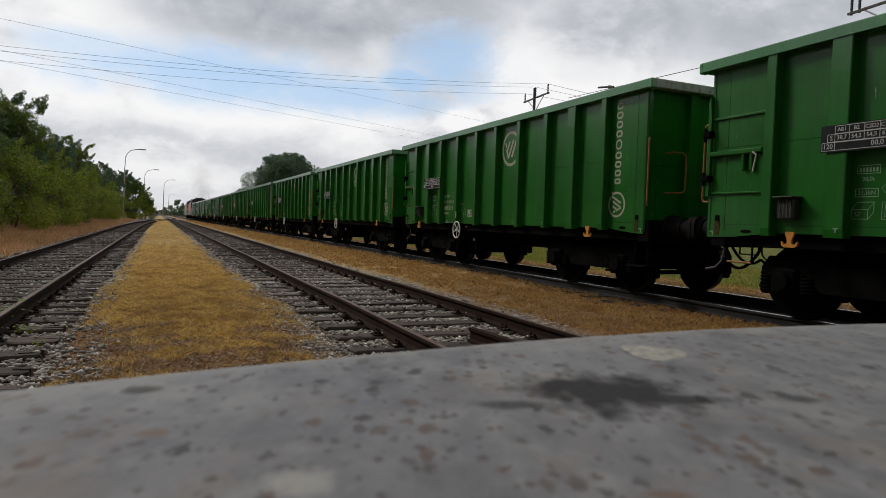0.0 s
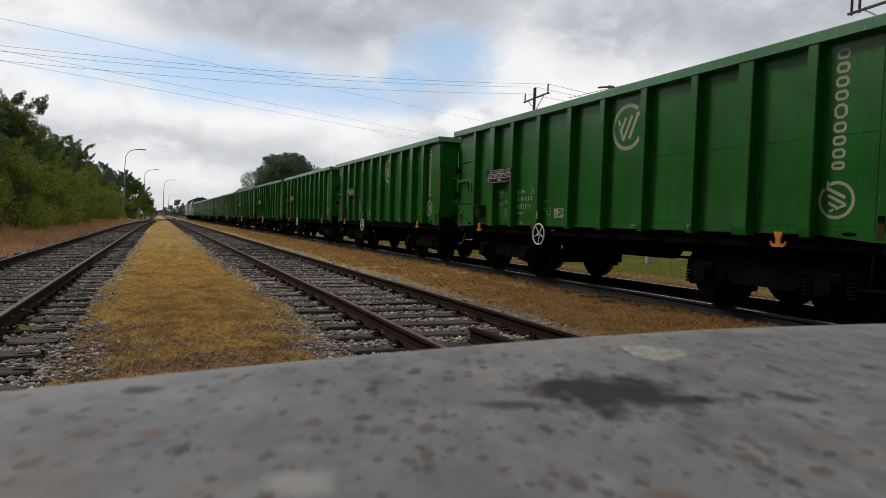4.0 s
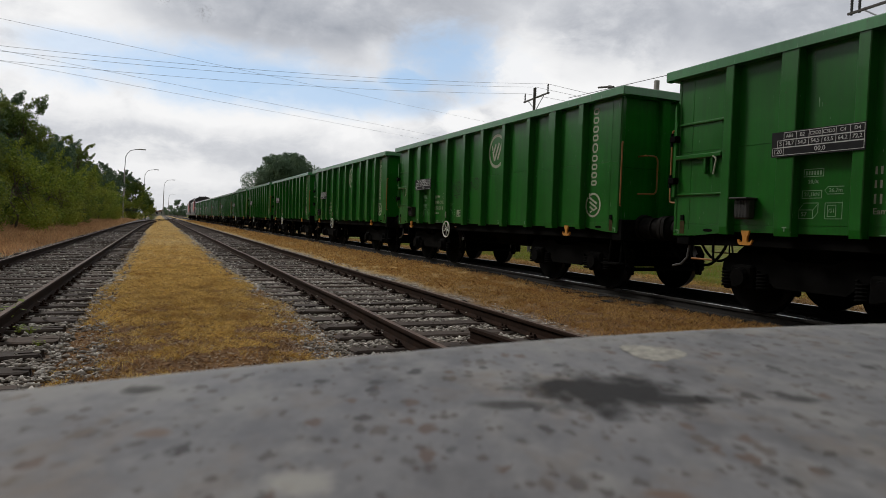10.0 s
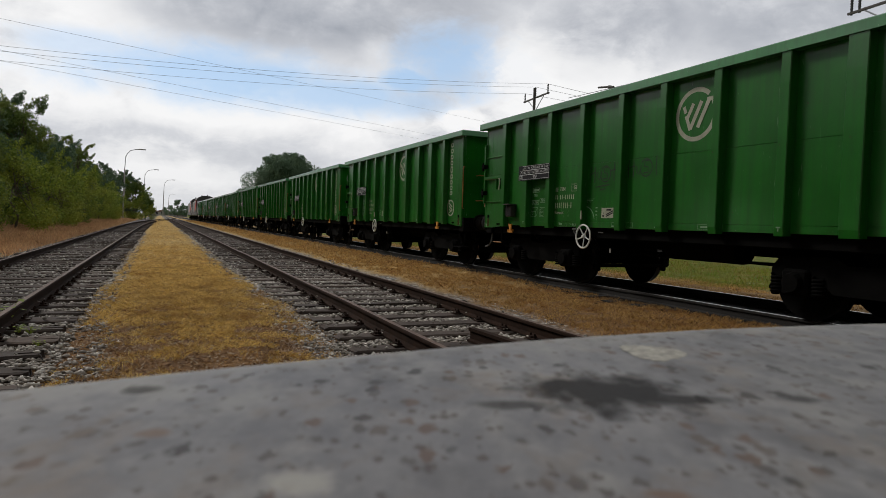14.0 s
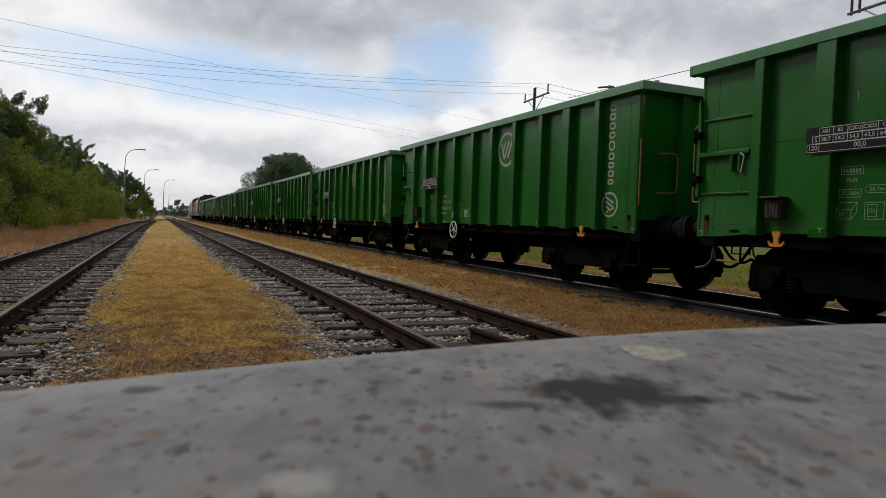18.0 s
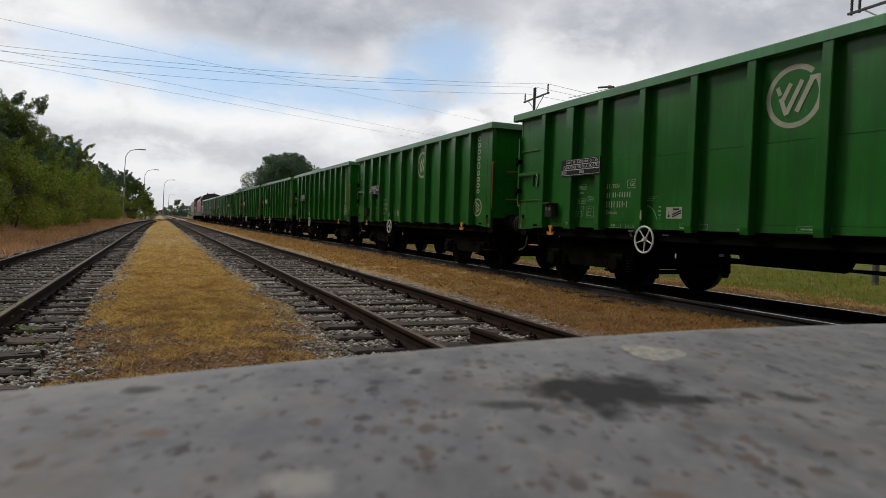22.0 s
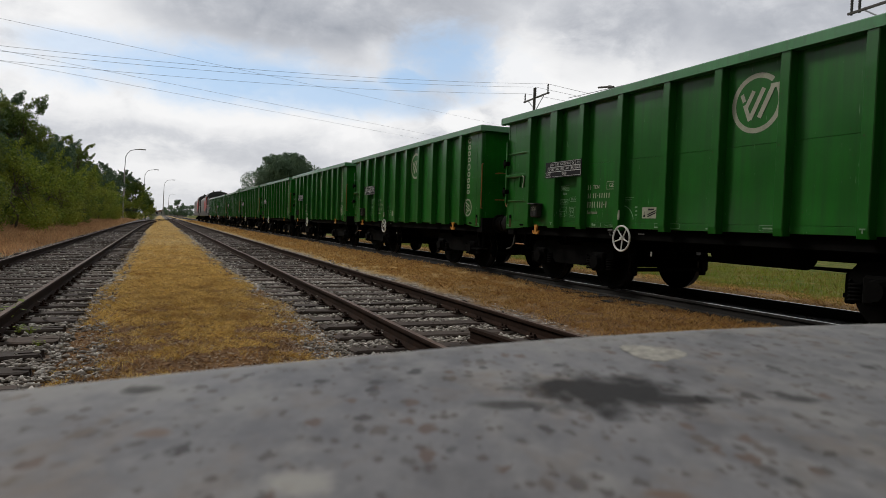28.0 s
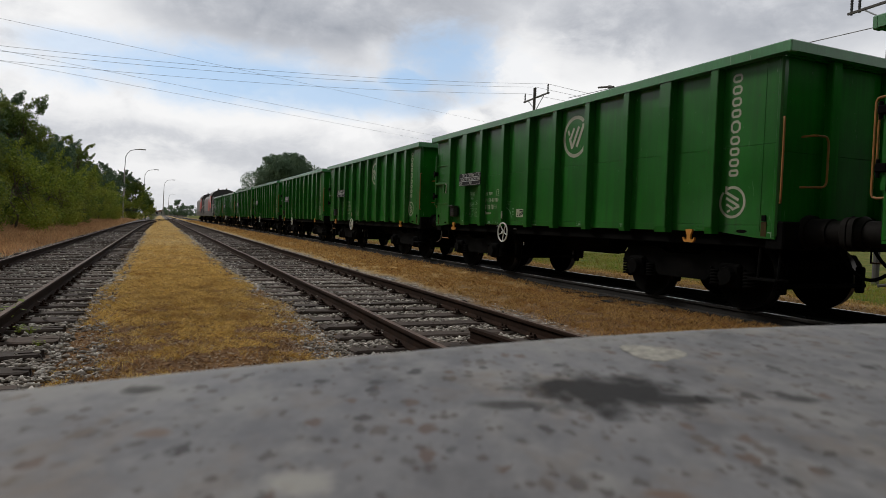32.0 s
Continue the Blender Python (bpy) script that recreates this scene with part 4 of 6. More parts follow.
def tree(name, label, height, spread, crown_from, mat, seed, leaf=0.058, per=1500, clumps=34, group="", trunk_r=0.16, shoots=0):
    """A tapered trunk with limbs, uneven leaf clumps with gaps between them, and leafy shoots that stick out of the outline."""
    rng = np.random.default_rng(seed)
    t = thing(name, label, "tree" if name == "tree" else "bush", group)
    bm = bmesh.new()
    pts = [Vector((0, 0, -0.3))]
    for k in range(1, 5):
        pts.append(Vector((rng.normal() * 0.12 * k, rng.normal() * 0.12 * k, height * 0.75 * k / 4)))
    for k in range(4):
        rod(bm, pts[k], pts[k + 1], trunk_r * (1 - k * 0.21), trunk_r * (1 - (k + 1) * 0.21), 7)
    cs, rs = [], []
    for k in range(clumps):
        a = rng.random() * 2 * np.pi
        f = rng.random()
        z = crown_from + (height - crown_from) * (0.05 + 0.85 * f)
        bulge = math.sin(math.pi * min(1, max(0.12, 0.18 + 0.78 * f))) ** 0.7
        rr = spread * bulge * (0.35 + 0.62 * rng.random())
        c = (math.cos(a) * rr, math.sin(a) * rr, z)
        cs.append(c)
        rs.append(spread * (0.17 + 0.22 * rng.random() ** 1.3))
        if k < 12:
            base = pts[2].lerp(pts[4], rng.random())
            rod(bm, base, Vector(c), trunk_r * 0.3, trunk_r * 0.07, 5)
    for k in range(int(clumps * 0.6)):
        a, f = rng.random() * 2 * np.pi, rng.random()
        rr = spread * (0.15 + 0.75 * f)
        z = height - (height - crown_from) * (0.02 + 0.40 * f * f) + spread * 0.12 * rng.random()
        c = (math.cos(a) * rr, math.sin(a) * rr, z)
        cs.append(c)
        rs.append(spread * (0.05 + 0.07 * rng.random()))
        rod(bm, pts[3].lerp(Vector(c), 0.35), Vector(c), trunk_r * 0.12, trunk_r * 0.04, 4)
    for k in range(shoots):
        base = Vector(cs[int(rng.integers(len(cs)))])
        out = Vector((base.x, base.y, 0)).normalized()
        way = (out * rng.uniform(0.2, 0.9) + Vector((0, 0, rng.uniform(0.5, 1.0)))).normalized()
        tip = base + way * spread * rng.uniform(0.25, 0.48)
        rod(bm, base, tip, trunk_r * 0.10, trunk_r * 0.03, 4)
        n = 5
        for j in range(n):
            p = base.lerp(tip, (j + 1.5) / (n + 0.5))
            cs.append((p.x + rng.normal() * 0.05, p.y + rng.normal() * 0.05, p.z))
            rs.append(spread * (0.10 - 0.012 * j) * (0.7 + 0.6 * rng.random()))
    part("trunk", bm, BARK, t)
    part("crown", tris("crown", leaf_cloud(cs, rs, per, leaf, rng), mat, 4), mat, t)
    return t


def build_trees():
    rnd = random.Random(21)
    kinds = [
        tree("tree", "leafy green deciduous tree in a hedge beside the track", 7.6, 2.6, 1.2, LEAF, 1, shoots=9),
        tree("tree", "dark green deciduous tree in a hedge beside the track", 7.6, 2.8, 1.0, LEAFDARK, 2, shoots=11),
        tree("tree", "tall slender green tree with thin top shoots", 8.2, 2.1, 1.4, LEAF, 3, clumps=36, shoots=12),
    ]
    low = [
        tree("bush", "yellow-green bush at the foot of the trees", 2.8, 1.7, 0.0, LEAFLIGHT, 5, 0.045, 1400, 16, trunk_r=0.05, shoots=8),
        tree("bush", "green bush at the foot of the trees", 2.4, 1.6, 0.0, LEAF, 6, 0.045, 1400, 16, trunk_r=0.05, shoots=8),
    ]
    places = []
    y = 27.0
    k = 0
    while y < 122:
        tall = 0.98 if y < 55 else 0.82 if y < 64 else 0.98 if y < 90 else 0.92
        places.append((kinds[k % 3], -9.2 + rnd.uniform(-0.8, 0.5) - (1.3 if y < 34 else 0), y, tall * rnd.uniform(0.9, 1.06)))
        if k % 2 == 0:
            places.append((kinds[(k + 1) % 3], -12.8 + rnd.uniform(-0.7, 0.7), y + 1.5, tall * rnd.uniform(0.95, 1.1)))
        y += 3.3 + y * 0.012
        k += 1
    places.append((kinds[1], -9.6, 50.5, 1.05))
    # unseen trees, added beside and behind the camera to darken the wagons' reflections
    y = 23.0
    while y > -24:
        places.append((kinds[k % 3], -10.4 + rnd.uniform(-0.6, 0.6), y, rnd.uniform(1.0, 1.2)))
        places.append((low[k % 2], -7.8 + rnd.uniform(-0.5, 0.4), y + 1.2, rnd.uniform(1.0, 1.6)))
        y -= 3.4
        k += 1
    y = 29.0
    while y < 118:
        places.append((low[rnd.choice((0, 0, 0, 1))], -7.0 + rnd.uniform(-0.6, 0.5), y, rnd.uniform(0.7, 1.7)))
        if rnd.random() < 0.7:
            places.append((kinds[rnd.choice((0, 2))], -8.0 + rnd.uniform(-0.4, 0.4), y + 1.0, rnd.uniform(0.42, 0.62)))
        y += 2.6 + y * 0.011
    for x, y, s in ((-5.6, 137, 1.3), (-4.3, 138, 1.5), (-3.2, 144, 1.4), (-2.2, 145, 1.2), (-8.3, 122, 1.2), (-7.6, 135, 1.4)):
        places.append((low[0], x, y, s))
    used = set()
    for src, x, y, s in places:
        m = pose(x, y, ground_height(x, y) - 0.05, 0, 0, rnd.uniform(0, 360))
        if src not in used:
            used.add(src)
            src.matrix_basis = m
            src.scale = (s, s, s)
            continue
        c = copy_thing(src, m)
        c.scale = (s, s, s)
        c["group"] = "hedge trees along the track"
    for x, y, h, sp, sd in ((-4.6, 140, 7.8, 2.6, 31), (-2.7, 146, 6.2, 2.0, 32), (-9.4, 121, 8.4, 3.2, 33), (-7.4, 141, 9.2, 3.4, 36), (-8.6, 131, 8.8, 3.2, 37), (-6.0, 152, 9.4, 3.2, 38)):
        t = tree("tree", "green deciduous tree beyond the end of the hedge", h, sp, 0.5, LEAF if sd in (31, 32) else LEAFDARK, sd, 0.10, 700, 26, shoots=12)
        t.matrix_basis = pose(x, y, ground_height(x, y) - 0.05)
    for x, y, h, sp, sd, cf, rot in ((26.9, 152, 16.0, 8.4, 41, 2.0, 0), (18.6, 160, 8.0, 3.6, 42, 1.0, 60), (22.0, 158, 9.4, 3.8, 43, 1.0, 20)):
        t = tree("tree", "large dark green broad-crowned tree behind the train", h, sp, cf, LEAFHAZE, sd, 0.15, 260, 100, trunk_r=0.4)
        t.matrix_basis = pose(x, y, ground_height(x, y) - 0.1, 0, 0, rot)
    far = tree("tree", "hazy tree far down the line", 13.0, 6.5, 1.0, LEAFHAZE, 51, 0.4, 40, 26, trunk_r=0.3)
    far.matrix_basis = pose(10.5, 430, 0)
    far.scale = (0.75,) * 3
    for x, y, s in ((-8.0, 480, 0.6), (3.5, 470, 0.42), (6.8, 450, 0.5), (13.6, 445, 0.48), (16.6, 455, 0.52), (20, 460, 0.55), (28, 450, 0.6), (38, 440, 0.7), (50, 430, 0.8), (64, 430, 0.8), (82, 420, 0.9)):
        c = copy_thing(far, pose(x, y, 0, 0, 0, rnd.uniform(0, 360)))
        c.scale = (s, s, s)


# ---- lamps, poles and wires ----


def build_street_lamps():
    bm = bmesh.new()
    rod(bm, (0, 0, -0.4), (0, 0, 8.6), 0.15, 0.10, 10)
    lamp = thing("street_lamp", "tall leaning street lamp with a curved steel arm", "street lamp", "street lamps along the line")
    part("pole", bm, CONCRETE, lamp, "grey concrete pole")
    bm = bmesh.new()
    pipe(bm, [(0, 0, 8.4), (0.08, 0, 10.6), (0.35, 0, 11.2), (0.8, 0, 11.75), (1.4, 0, 11.95), (2.2, 0, 12.1)], 0.06, 6)
    part("arm", bm, STEEL, lamp, "thin bent steel arm")
    bm = bmesh.new()
    box(bm, 2.1, 3.2, -0.16, 0.16, 12.02, 12.2, 0.05)
    part("lamp_head", bm, STEEL, lamp, "flat pale lamp head")
    rows = [(-6.1, 131, 12.4), (-3.9, 185, 12.4), (1.1, 235, 12.4), (4.6, 401, 12.4)]
    for i, (x, y, h) in enumerate(rows):
        m = pose(x, y, ground_height(x, y), 0, 1.5, 0) @ Matrix.Scale(1.06, 4)
        if i == 0:
            lamp.matrix_basis = m
        else:
            copy_thing(lamp, m.normalized()).scale = (1.06,) * 3


def wire(name, a, b, sag, r=0.012):
    a, b = Vector(a), Vector(b)
    pts = [a.lerp(b, i / 24) - Vector((0, 0, sag * 4 * (i / 24) * (1 - i / 24))) for i in range(25)]
    cu = bpy.data.curves.new(name, "CURVE")
    cu.dimensions, cu.bevel_depth, cu.bevel_resolution = "3D", r, 1
    s = cu.splines.new("POLY")
    s.points.add(24)
    for p, q in zip(s.points, pts):
        p.co = (*q, 1)
    ob = bpy.data.objects.new(name, cu)
    me = bpy.data.meshes.new_from_object(ob)
    bpy.data.objects.remove(ob)
    me.materials.clear()
    me.materials.append(WIRE)
    return new(name, me)


def utility_pole(m, height, arm, tilt=0.0, double=False):
    """A pole with a crossarm on two braces and three upright insulators."""
    p = thing("utility_pole", "dark utility pole with a crossarm and upright insulators", "utility pole", "utility poles beyond the train", m=m)
    bm = bmesh.new()
    rod(bm, (0, 0, -1.0), (0, 0, height), 0.11, 0.08, 10)
    part("pole", bm, DARKPOLE, p)
    bm = bmesh.new()
    z = height - 0.55
    bmesh.ops.create_cube(bm, size=1.0, matrix=pose(0, -0.1, z, 0, -tilt, 0) @ Matrix.Diagonal((arm, 0.08, 0.075, 1)))
    part("crossarm", bm, DARKPOLE, p)
    bm = bmesh.new()
    for s in (-1, 1):
        rod(bm, (s * arm * 0.33, -0.1, z + s * math.tan(radians(tilt)) * arm * 0.33), (0, -0.1, z - 0.75), 0.025, None, 5)
    part("brace", bm, STEEL, p)
    tops = []
    for x, lift in ((-arm * 0.46, 0), (arm * 0.02, 0.12), (arm * 0.46, 0)) + (((arm * 0.37, 0),) if double else ()):
        bm = bmesh.new()
        zz = z + 0.05 + x * math.tan(radians(tilt)) + lift
        rod(bm, (x, -0.1, zz - 0.12), (x, -0.1, zz + 0.46), 0.04, 0.035, 6)
        for k in range(4):
            rod(bm, (x, -0.1, zz + 0.08 + k * 0.09), (x, -0.1, zz + 0.12 + k * 0.09), 0.052, 0.045, 8)
        part("insulator", bm, GREYBOX, p)
        tops.append(m @ Vector((x, -0.1, zz + 0.46)))
    return tops


def build_poles():
    # the crossarms run away from the track, so the far insulator looks lower
    arm_turn = math.degrees(math.atan2(34.4 - 31.0, 20.21 - 19.85))
    a = utility_pole(pose(20.15, 32.75, -0.4, 0, 0, arm_turn), 9.55, 3.3)
    b = utility_pole(pose(21.6, 13.45, -0.4, 0, 0, arm_turn), 9.7, 3.3, double=True)
    # a stout pole that holds a wire's end fitting on a slanting strut
    p = thing("bracket_pole", "stout grey pole holding a wire fitting on a slanting strut", "utility pole", "utility poles beyond the train", m=pose(20.9, 23.35, 0))
    bm = bmesh.new()
    rod(bm, (0, 0, -1.0), (0, 0, 7.9), 0.16, 0.125, 12)
    part("pole", bm, CONCRETE, p)
    bm = bmesh.new()
    rod(bm, (0, 4.34, 8.37 - 0.01), (0, 3.35, 8.23), 0.05, None, 8)
    rod(bm, (0, 3.5, 8.25), (0, 3.1, 8.16), 0.085, 0.06, 8)
    part("end_fitting", bm, DARKPOLE, p, "dark wire end fitting")
    bm = bmesh.new()
    rod(bm, (0, 3.27, 8.16), (0, 0.10, 5.60), 0.062, None, 8)
    part("strut", bm, DARKPOLE, p)
    bm = bmesh.new()
    rod(bm, (0, 3.0, 7.93), (0, 2.82, 7.52), 0.03, 0.02, 6)
    part("hanger", bm, DARKPOLE, p)
    left = [(-10.68, 29.75, 6.72), (-10.55, 29.38, 7.0), (-10.4, 28.98, 7.12)]
    group = "overhead wires"
    label = "thin dark overhead wire strung between poles"
    tops = sorted(a, key=lambda v: -v.y)
    for i in range(3):
        tagged(wire("overhead_wire", tops[i], left[i], 0.42, 0.0062), label, "wire", group)
        tagged(wire("overhead_wire", tops[i], (73.8, 66.5 + i * 0.5, 16.6 + 0.4 * i), 0.4, 0.010), label, "wire", group)
        tagged(wire("overhead_wire", b[i], (28 + i * 0.4, -40, 9.4), 0.6, 0.010), label, "wire", group)
    label = "thin dark overhead wire crossing above the tracks"
    for lo, hi in (((-11.85, 33.03, 9.66), (63.6, 92.9, 16.14)), ((-11.83, 32.96, 8.32), (63.6, 92.7, 12.26)), ((-12.01, 33.47, 7.94), (63.6, 92.66, 11.49))):
        tagged(wire("overhead_wire", lo, hi, 0.0, 0.007), label, "wire", group)
    tagged(wire("overhead_wire", (20.9, 30.4, 8.26), (20.9, 12.8, 7.72), 0.0, 0.016), label, "wire", group)


def build_far_houses():
    rnd = random.Random(9)
    for x, y, w, d, h in ((-4.0, 430, 8, 8, 2.4), (13.0, 460, 8, 8, 2.2), (2.5, 520, 14, 9, 2.6)):
        hs = thing("house", "grey low house with a pitched roof far down the line", "house", "far houses", m=pose(x, y, 0, 0, 0, rnd.uniform(-10, 10)))
        bm = bmesh.new()
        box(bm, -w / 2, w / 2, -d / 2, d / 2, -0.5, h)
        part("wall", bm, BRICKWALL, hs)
        bm = bmesh.new()
        prism(bm, [(-w / 2 - 0.4, h), (w / 2 + 0.4, h), (0, h + 1.4)], Matrix(((1, 0, 0, 0), (0, 0, -1, d / 2 + 0.3), (0, 1, 0, 0), (0, 0, 0, 1))), d + 0.6)
        part("roof", bm, ROOFM, hs)
        for k in range(3):
            bm = bmesh.new()
            box(bm, -w / 2 + w * (k + 0.5) / 3 - 0.6, -w / 2 + w * (k + 0.5) / 3 + 0.6, -d / 2 - 0.05, -d / 2 + 0.05, h * 0.35, h * 0.35 + 1.4)
            part("window", bm, GLASS, hs)

# ---- the train ----
PITCH_LEN = 11.36          # buffer to buffer
HALF = 5.125               # half length over the top rim
END = {-1: 5.055, 1: 5.195}      # ends of the box below the rim
RIM_NEAR, RIM_FAR = 5.19, 5.265   # the rim overhangs both ends
HW, WALL = 1.48, 1.345     # half width over the rim and over the wall sheets
TOP, RIM_Z, SILL, END_SILL = 3.25, 3.125, 1.035, 0.965
POSTS = (-4.08, -3.20, -2.37, -1.39, -0.42, 0.495, 1.495, 2.485, 3.33, 4.17)
AXLES = (-4.15, -2.35, 2.35, 4.15)
WHEEL_R = 0.46


def side_sheet(sign):
    """A side wall: sheet with recessed weld seams, its sill dropping at the ends."""
    bm = bmesh.new()
    x0, x1 = sign * (WALL - 0.05), sign * WALL
    box(bm, x0, sign * (WALL - 0.010), -END[-1] + 0.07, END[1] - 0.07, SILL + 0.01, RIM_Z + 0.008)
    return finish(bm, "side_wall", GREEN)


def side_panels(w, sign):
    """The sheets of a side between its stanchions: a sill strip, a lower and an upper sheet, and the end plates."""
    zs = [SILL, 1.13, 2.11, RIM_Z + 0.01]
    ends = (-END[-1] + 0.06, -4.78) + POSTS + (4.86, END[1] - 0.06)
    for y0, y1 in zip(ends, ends[1:]):
        for name, z0, z1 in zip(("sill_strip", "lower_panel", "upper_panel"), zs, zs[1:]):
            bm = bmesh.new()
            box(bm, sign * (WALL - 0.012), sign * WALL, y0 + 0.002, y1 - 0.002, z0 + 0.002, z1 - 0.002, 0.002)
            part(name, bm, GREEN, w)
    for s in (-1, 1):
        bm = bmesh.new()
        outline = [(s * 4.22, SILL + 0.02), (s * (END[s] - 0.06), SILL + 0.02), (s * (END[s] - 0.06), END_SILL), (s * 4.75, END_SILL + 0.01), (s * 4.45, SILL - 0.03), (s * 4.22, SILL - 0.005)]
        prism(bm, outline, Matrix(((0, 0, sign, sign * (WALL - 0.02)), (1, 0, 0, 0), (0, 1, 0, 0), (0, 0, 0, 1))), 0.024)
        part("end_plate", bm, GREEN, w)


def post_mesh(sign, half):
    """A pressed box-shaped stanchion with a small flange at the sheet, narrower in depth at its foot."""
    bm = bmesh.new()
    rows = []
    for z, d in ((SILL - 0.03, 0.105), (SILL + 0.06, 0.122), (RIM_Z - 0.35, 0.125), (RIM_Z + 0.004, 0.118)):
        rows.append([bm.verts.new((sign * (WALL + a), y, z)) for a, y in ((-0.01, -half - 0.004), (d - 0.010, -half), (d, -half + 0.010), (d, half - 0.010), (d - 0.010, half), (-0.01, half + 0.004))])
    for a, b in zip(rows, rows[1:]):
        for i in range(5):
            bm.faces.new((a[i], a[i + 1], b[i + 1], b[i]))
        bm.faces.new((a[5], a[0], b[0], b[5]))
    bm.faces.new(rows[0])
    bm.faces.new(rows[-1][::-1])
    return finish(bm, "stanchion", GREEN)


def end_post_mesh():
    bm = bmesh.new()
    box(bm, -0.085, 0.085, -0.11, 0.02, 1.15, RIM_Z + 0.004, 0.012)
    return finish(bm, "end_stanchion", GREEN_END)


def rim_meshes():
    """The rolled top edge round the open box: two long sides, two ends."""
    prof = [(0.0, RIM_Z), (0.0, TOP - 0.012), (-0.012, TOP), (-0.15, TOP), (-0.162, TOP - 0.012), (-0.162, RIM_Z)]
    corners = ((-1, -1), (1, -1), (1, 1), (-1, 1))
    out = []
    for i in range(4):
        bm = bmesh.new()
        rows = []
        for sx, sy in (corners[i], corners[(i + 1) % 4]):
            rows.append([bm.verts.new((sx * (HW + d), (RIM_FAR + d if sy > 0 else -RIM_NEAR - d), z)) for d, z in prof])
        a, b = rows
        n = len(prof)
        for j in range(n):
            bm.faces.new((a[j], b[j], b[(j + 1) % n], a[(j + 1) % n]))
        bm.faces.new(a[::-1])
        bm.faces.new(b)
        out.append(finish(bm, "top_rim", GREEN_RIM_LIT))
    return out


def logo(bm, m, r):
    """A ring open at the upper right, a bar running in from its end, and slanted strokes."""
    n = 44
    for k in range(n):
        a0, a1 = radians(48 + 340 * k / n), radians(48 + 340 * (k + 1) / n)
        pts = [(r * math.cos(a0), r * math.sin(a0)), (r * math.cos(a1), r * math.sin(a1)), (0.83 * r * math.cos(a1), 0.83 * r * math.sin(a1)), (0.83 * r * math.cos(a0), 0.83 * r * math.sin(a0))]
        bm.faces.new([bm.verts.new(m @ Vector((x, y, 0))) for x, y in pts])
    strokes = [((-0.60, 0.36), (-0.49, 0.10), 0.14), ((-0.12, 0.42), (-0.42, -0.12), 0.15), ((-0.47, 0.0), (-0.24, -0.56), 0.15), ((0.27, 0.46), (-0.24, -0.52), 0.16), ((0.62, 0.47), (0.12, -0.50), 0.17), ((0.52, 0.48), (1.0, 0.48), 0.15)]
    for k, (p, q, w) in enumerate(strokes):
        p, q = Vector(p), Vector(q)
        d = (q - p).normalized()
        s = Vector((-d.y, d.x)) * w / 2
        bm.faces.new([bm.verts.new(m @ Vector((r * v.x, r * v.y, 0.0006 * (k + 1)))) for v in (p + s, p - s, q - s, q + s)])


def letter_blocks(bm, m, widths, height):
    """Plain eight-sided rings that stand for a wordmark."""
    x = 0.0
    for w in widths:
        t, c = height * 0.20, min(w, height) * 0.28
        k = c * (1 - 0.586 * t / c) if c > t else c * 0.4
        outer = [(c, 0), (w - c, 0), (w, c), (w, height - c), (w - c, height), (c, height), (0, height - c), (0, c)]
        inner = [(t + k, t), (w - t - k, t), (w - t, t + k), (w - t, height - t - k), (w - t - k, height - t), (t + k, height - t), (t, height - t - k), (t, t + k)]
        lo = [bm.verts.new(m @ Vector((x + p, q, 0))) for p, q in outer]
        hi = [bm.verts.new(m @ Vector((x + p, q, 0))) for p, q in inner]
        for i in range(8):
            bm.faces.new((lo[i], lo[(i + 1) % 8], hi[(i + 1) % 8], hi[i]))
        x += w + height * 0.22
    return x


def bars(bm, m, rows):
    """Flat marks (x, y, width, height)."""
    for x, y, w, h in rows:
        bm.faces.new([bm.verts.new(m @ Vector(p)) for p in ((x, y, 0), (x + w, y, 0), (x + w, y + h, 0), (x, y + h, 0))])


def frame_bars(x, y, w, h, t=0.007):
    return [(x, y, w, t), (x, y + h - t, w, t), (x, y + t, t, h - 2 * t), (x + w - t, y + t, t, h - 2 * t)]


def side_pose(sign, u, z, out):
    """A plane on a side wall: its x runs to the reader's right, its y up."""
    if sign < 0:
        return Matrix(((0, 0, -1, -(WALL + out)), (-1, 0, 0, u), (0, 1, 0, z), (0, 0, 0, 1)))
    return Matrix(((0, 0, 1, WALL + out), (1, 0, 0, u), (0, 1, 0, z), (0, 0, 0, 1)))


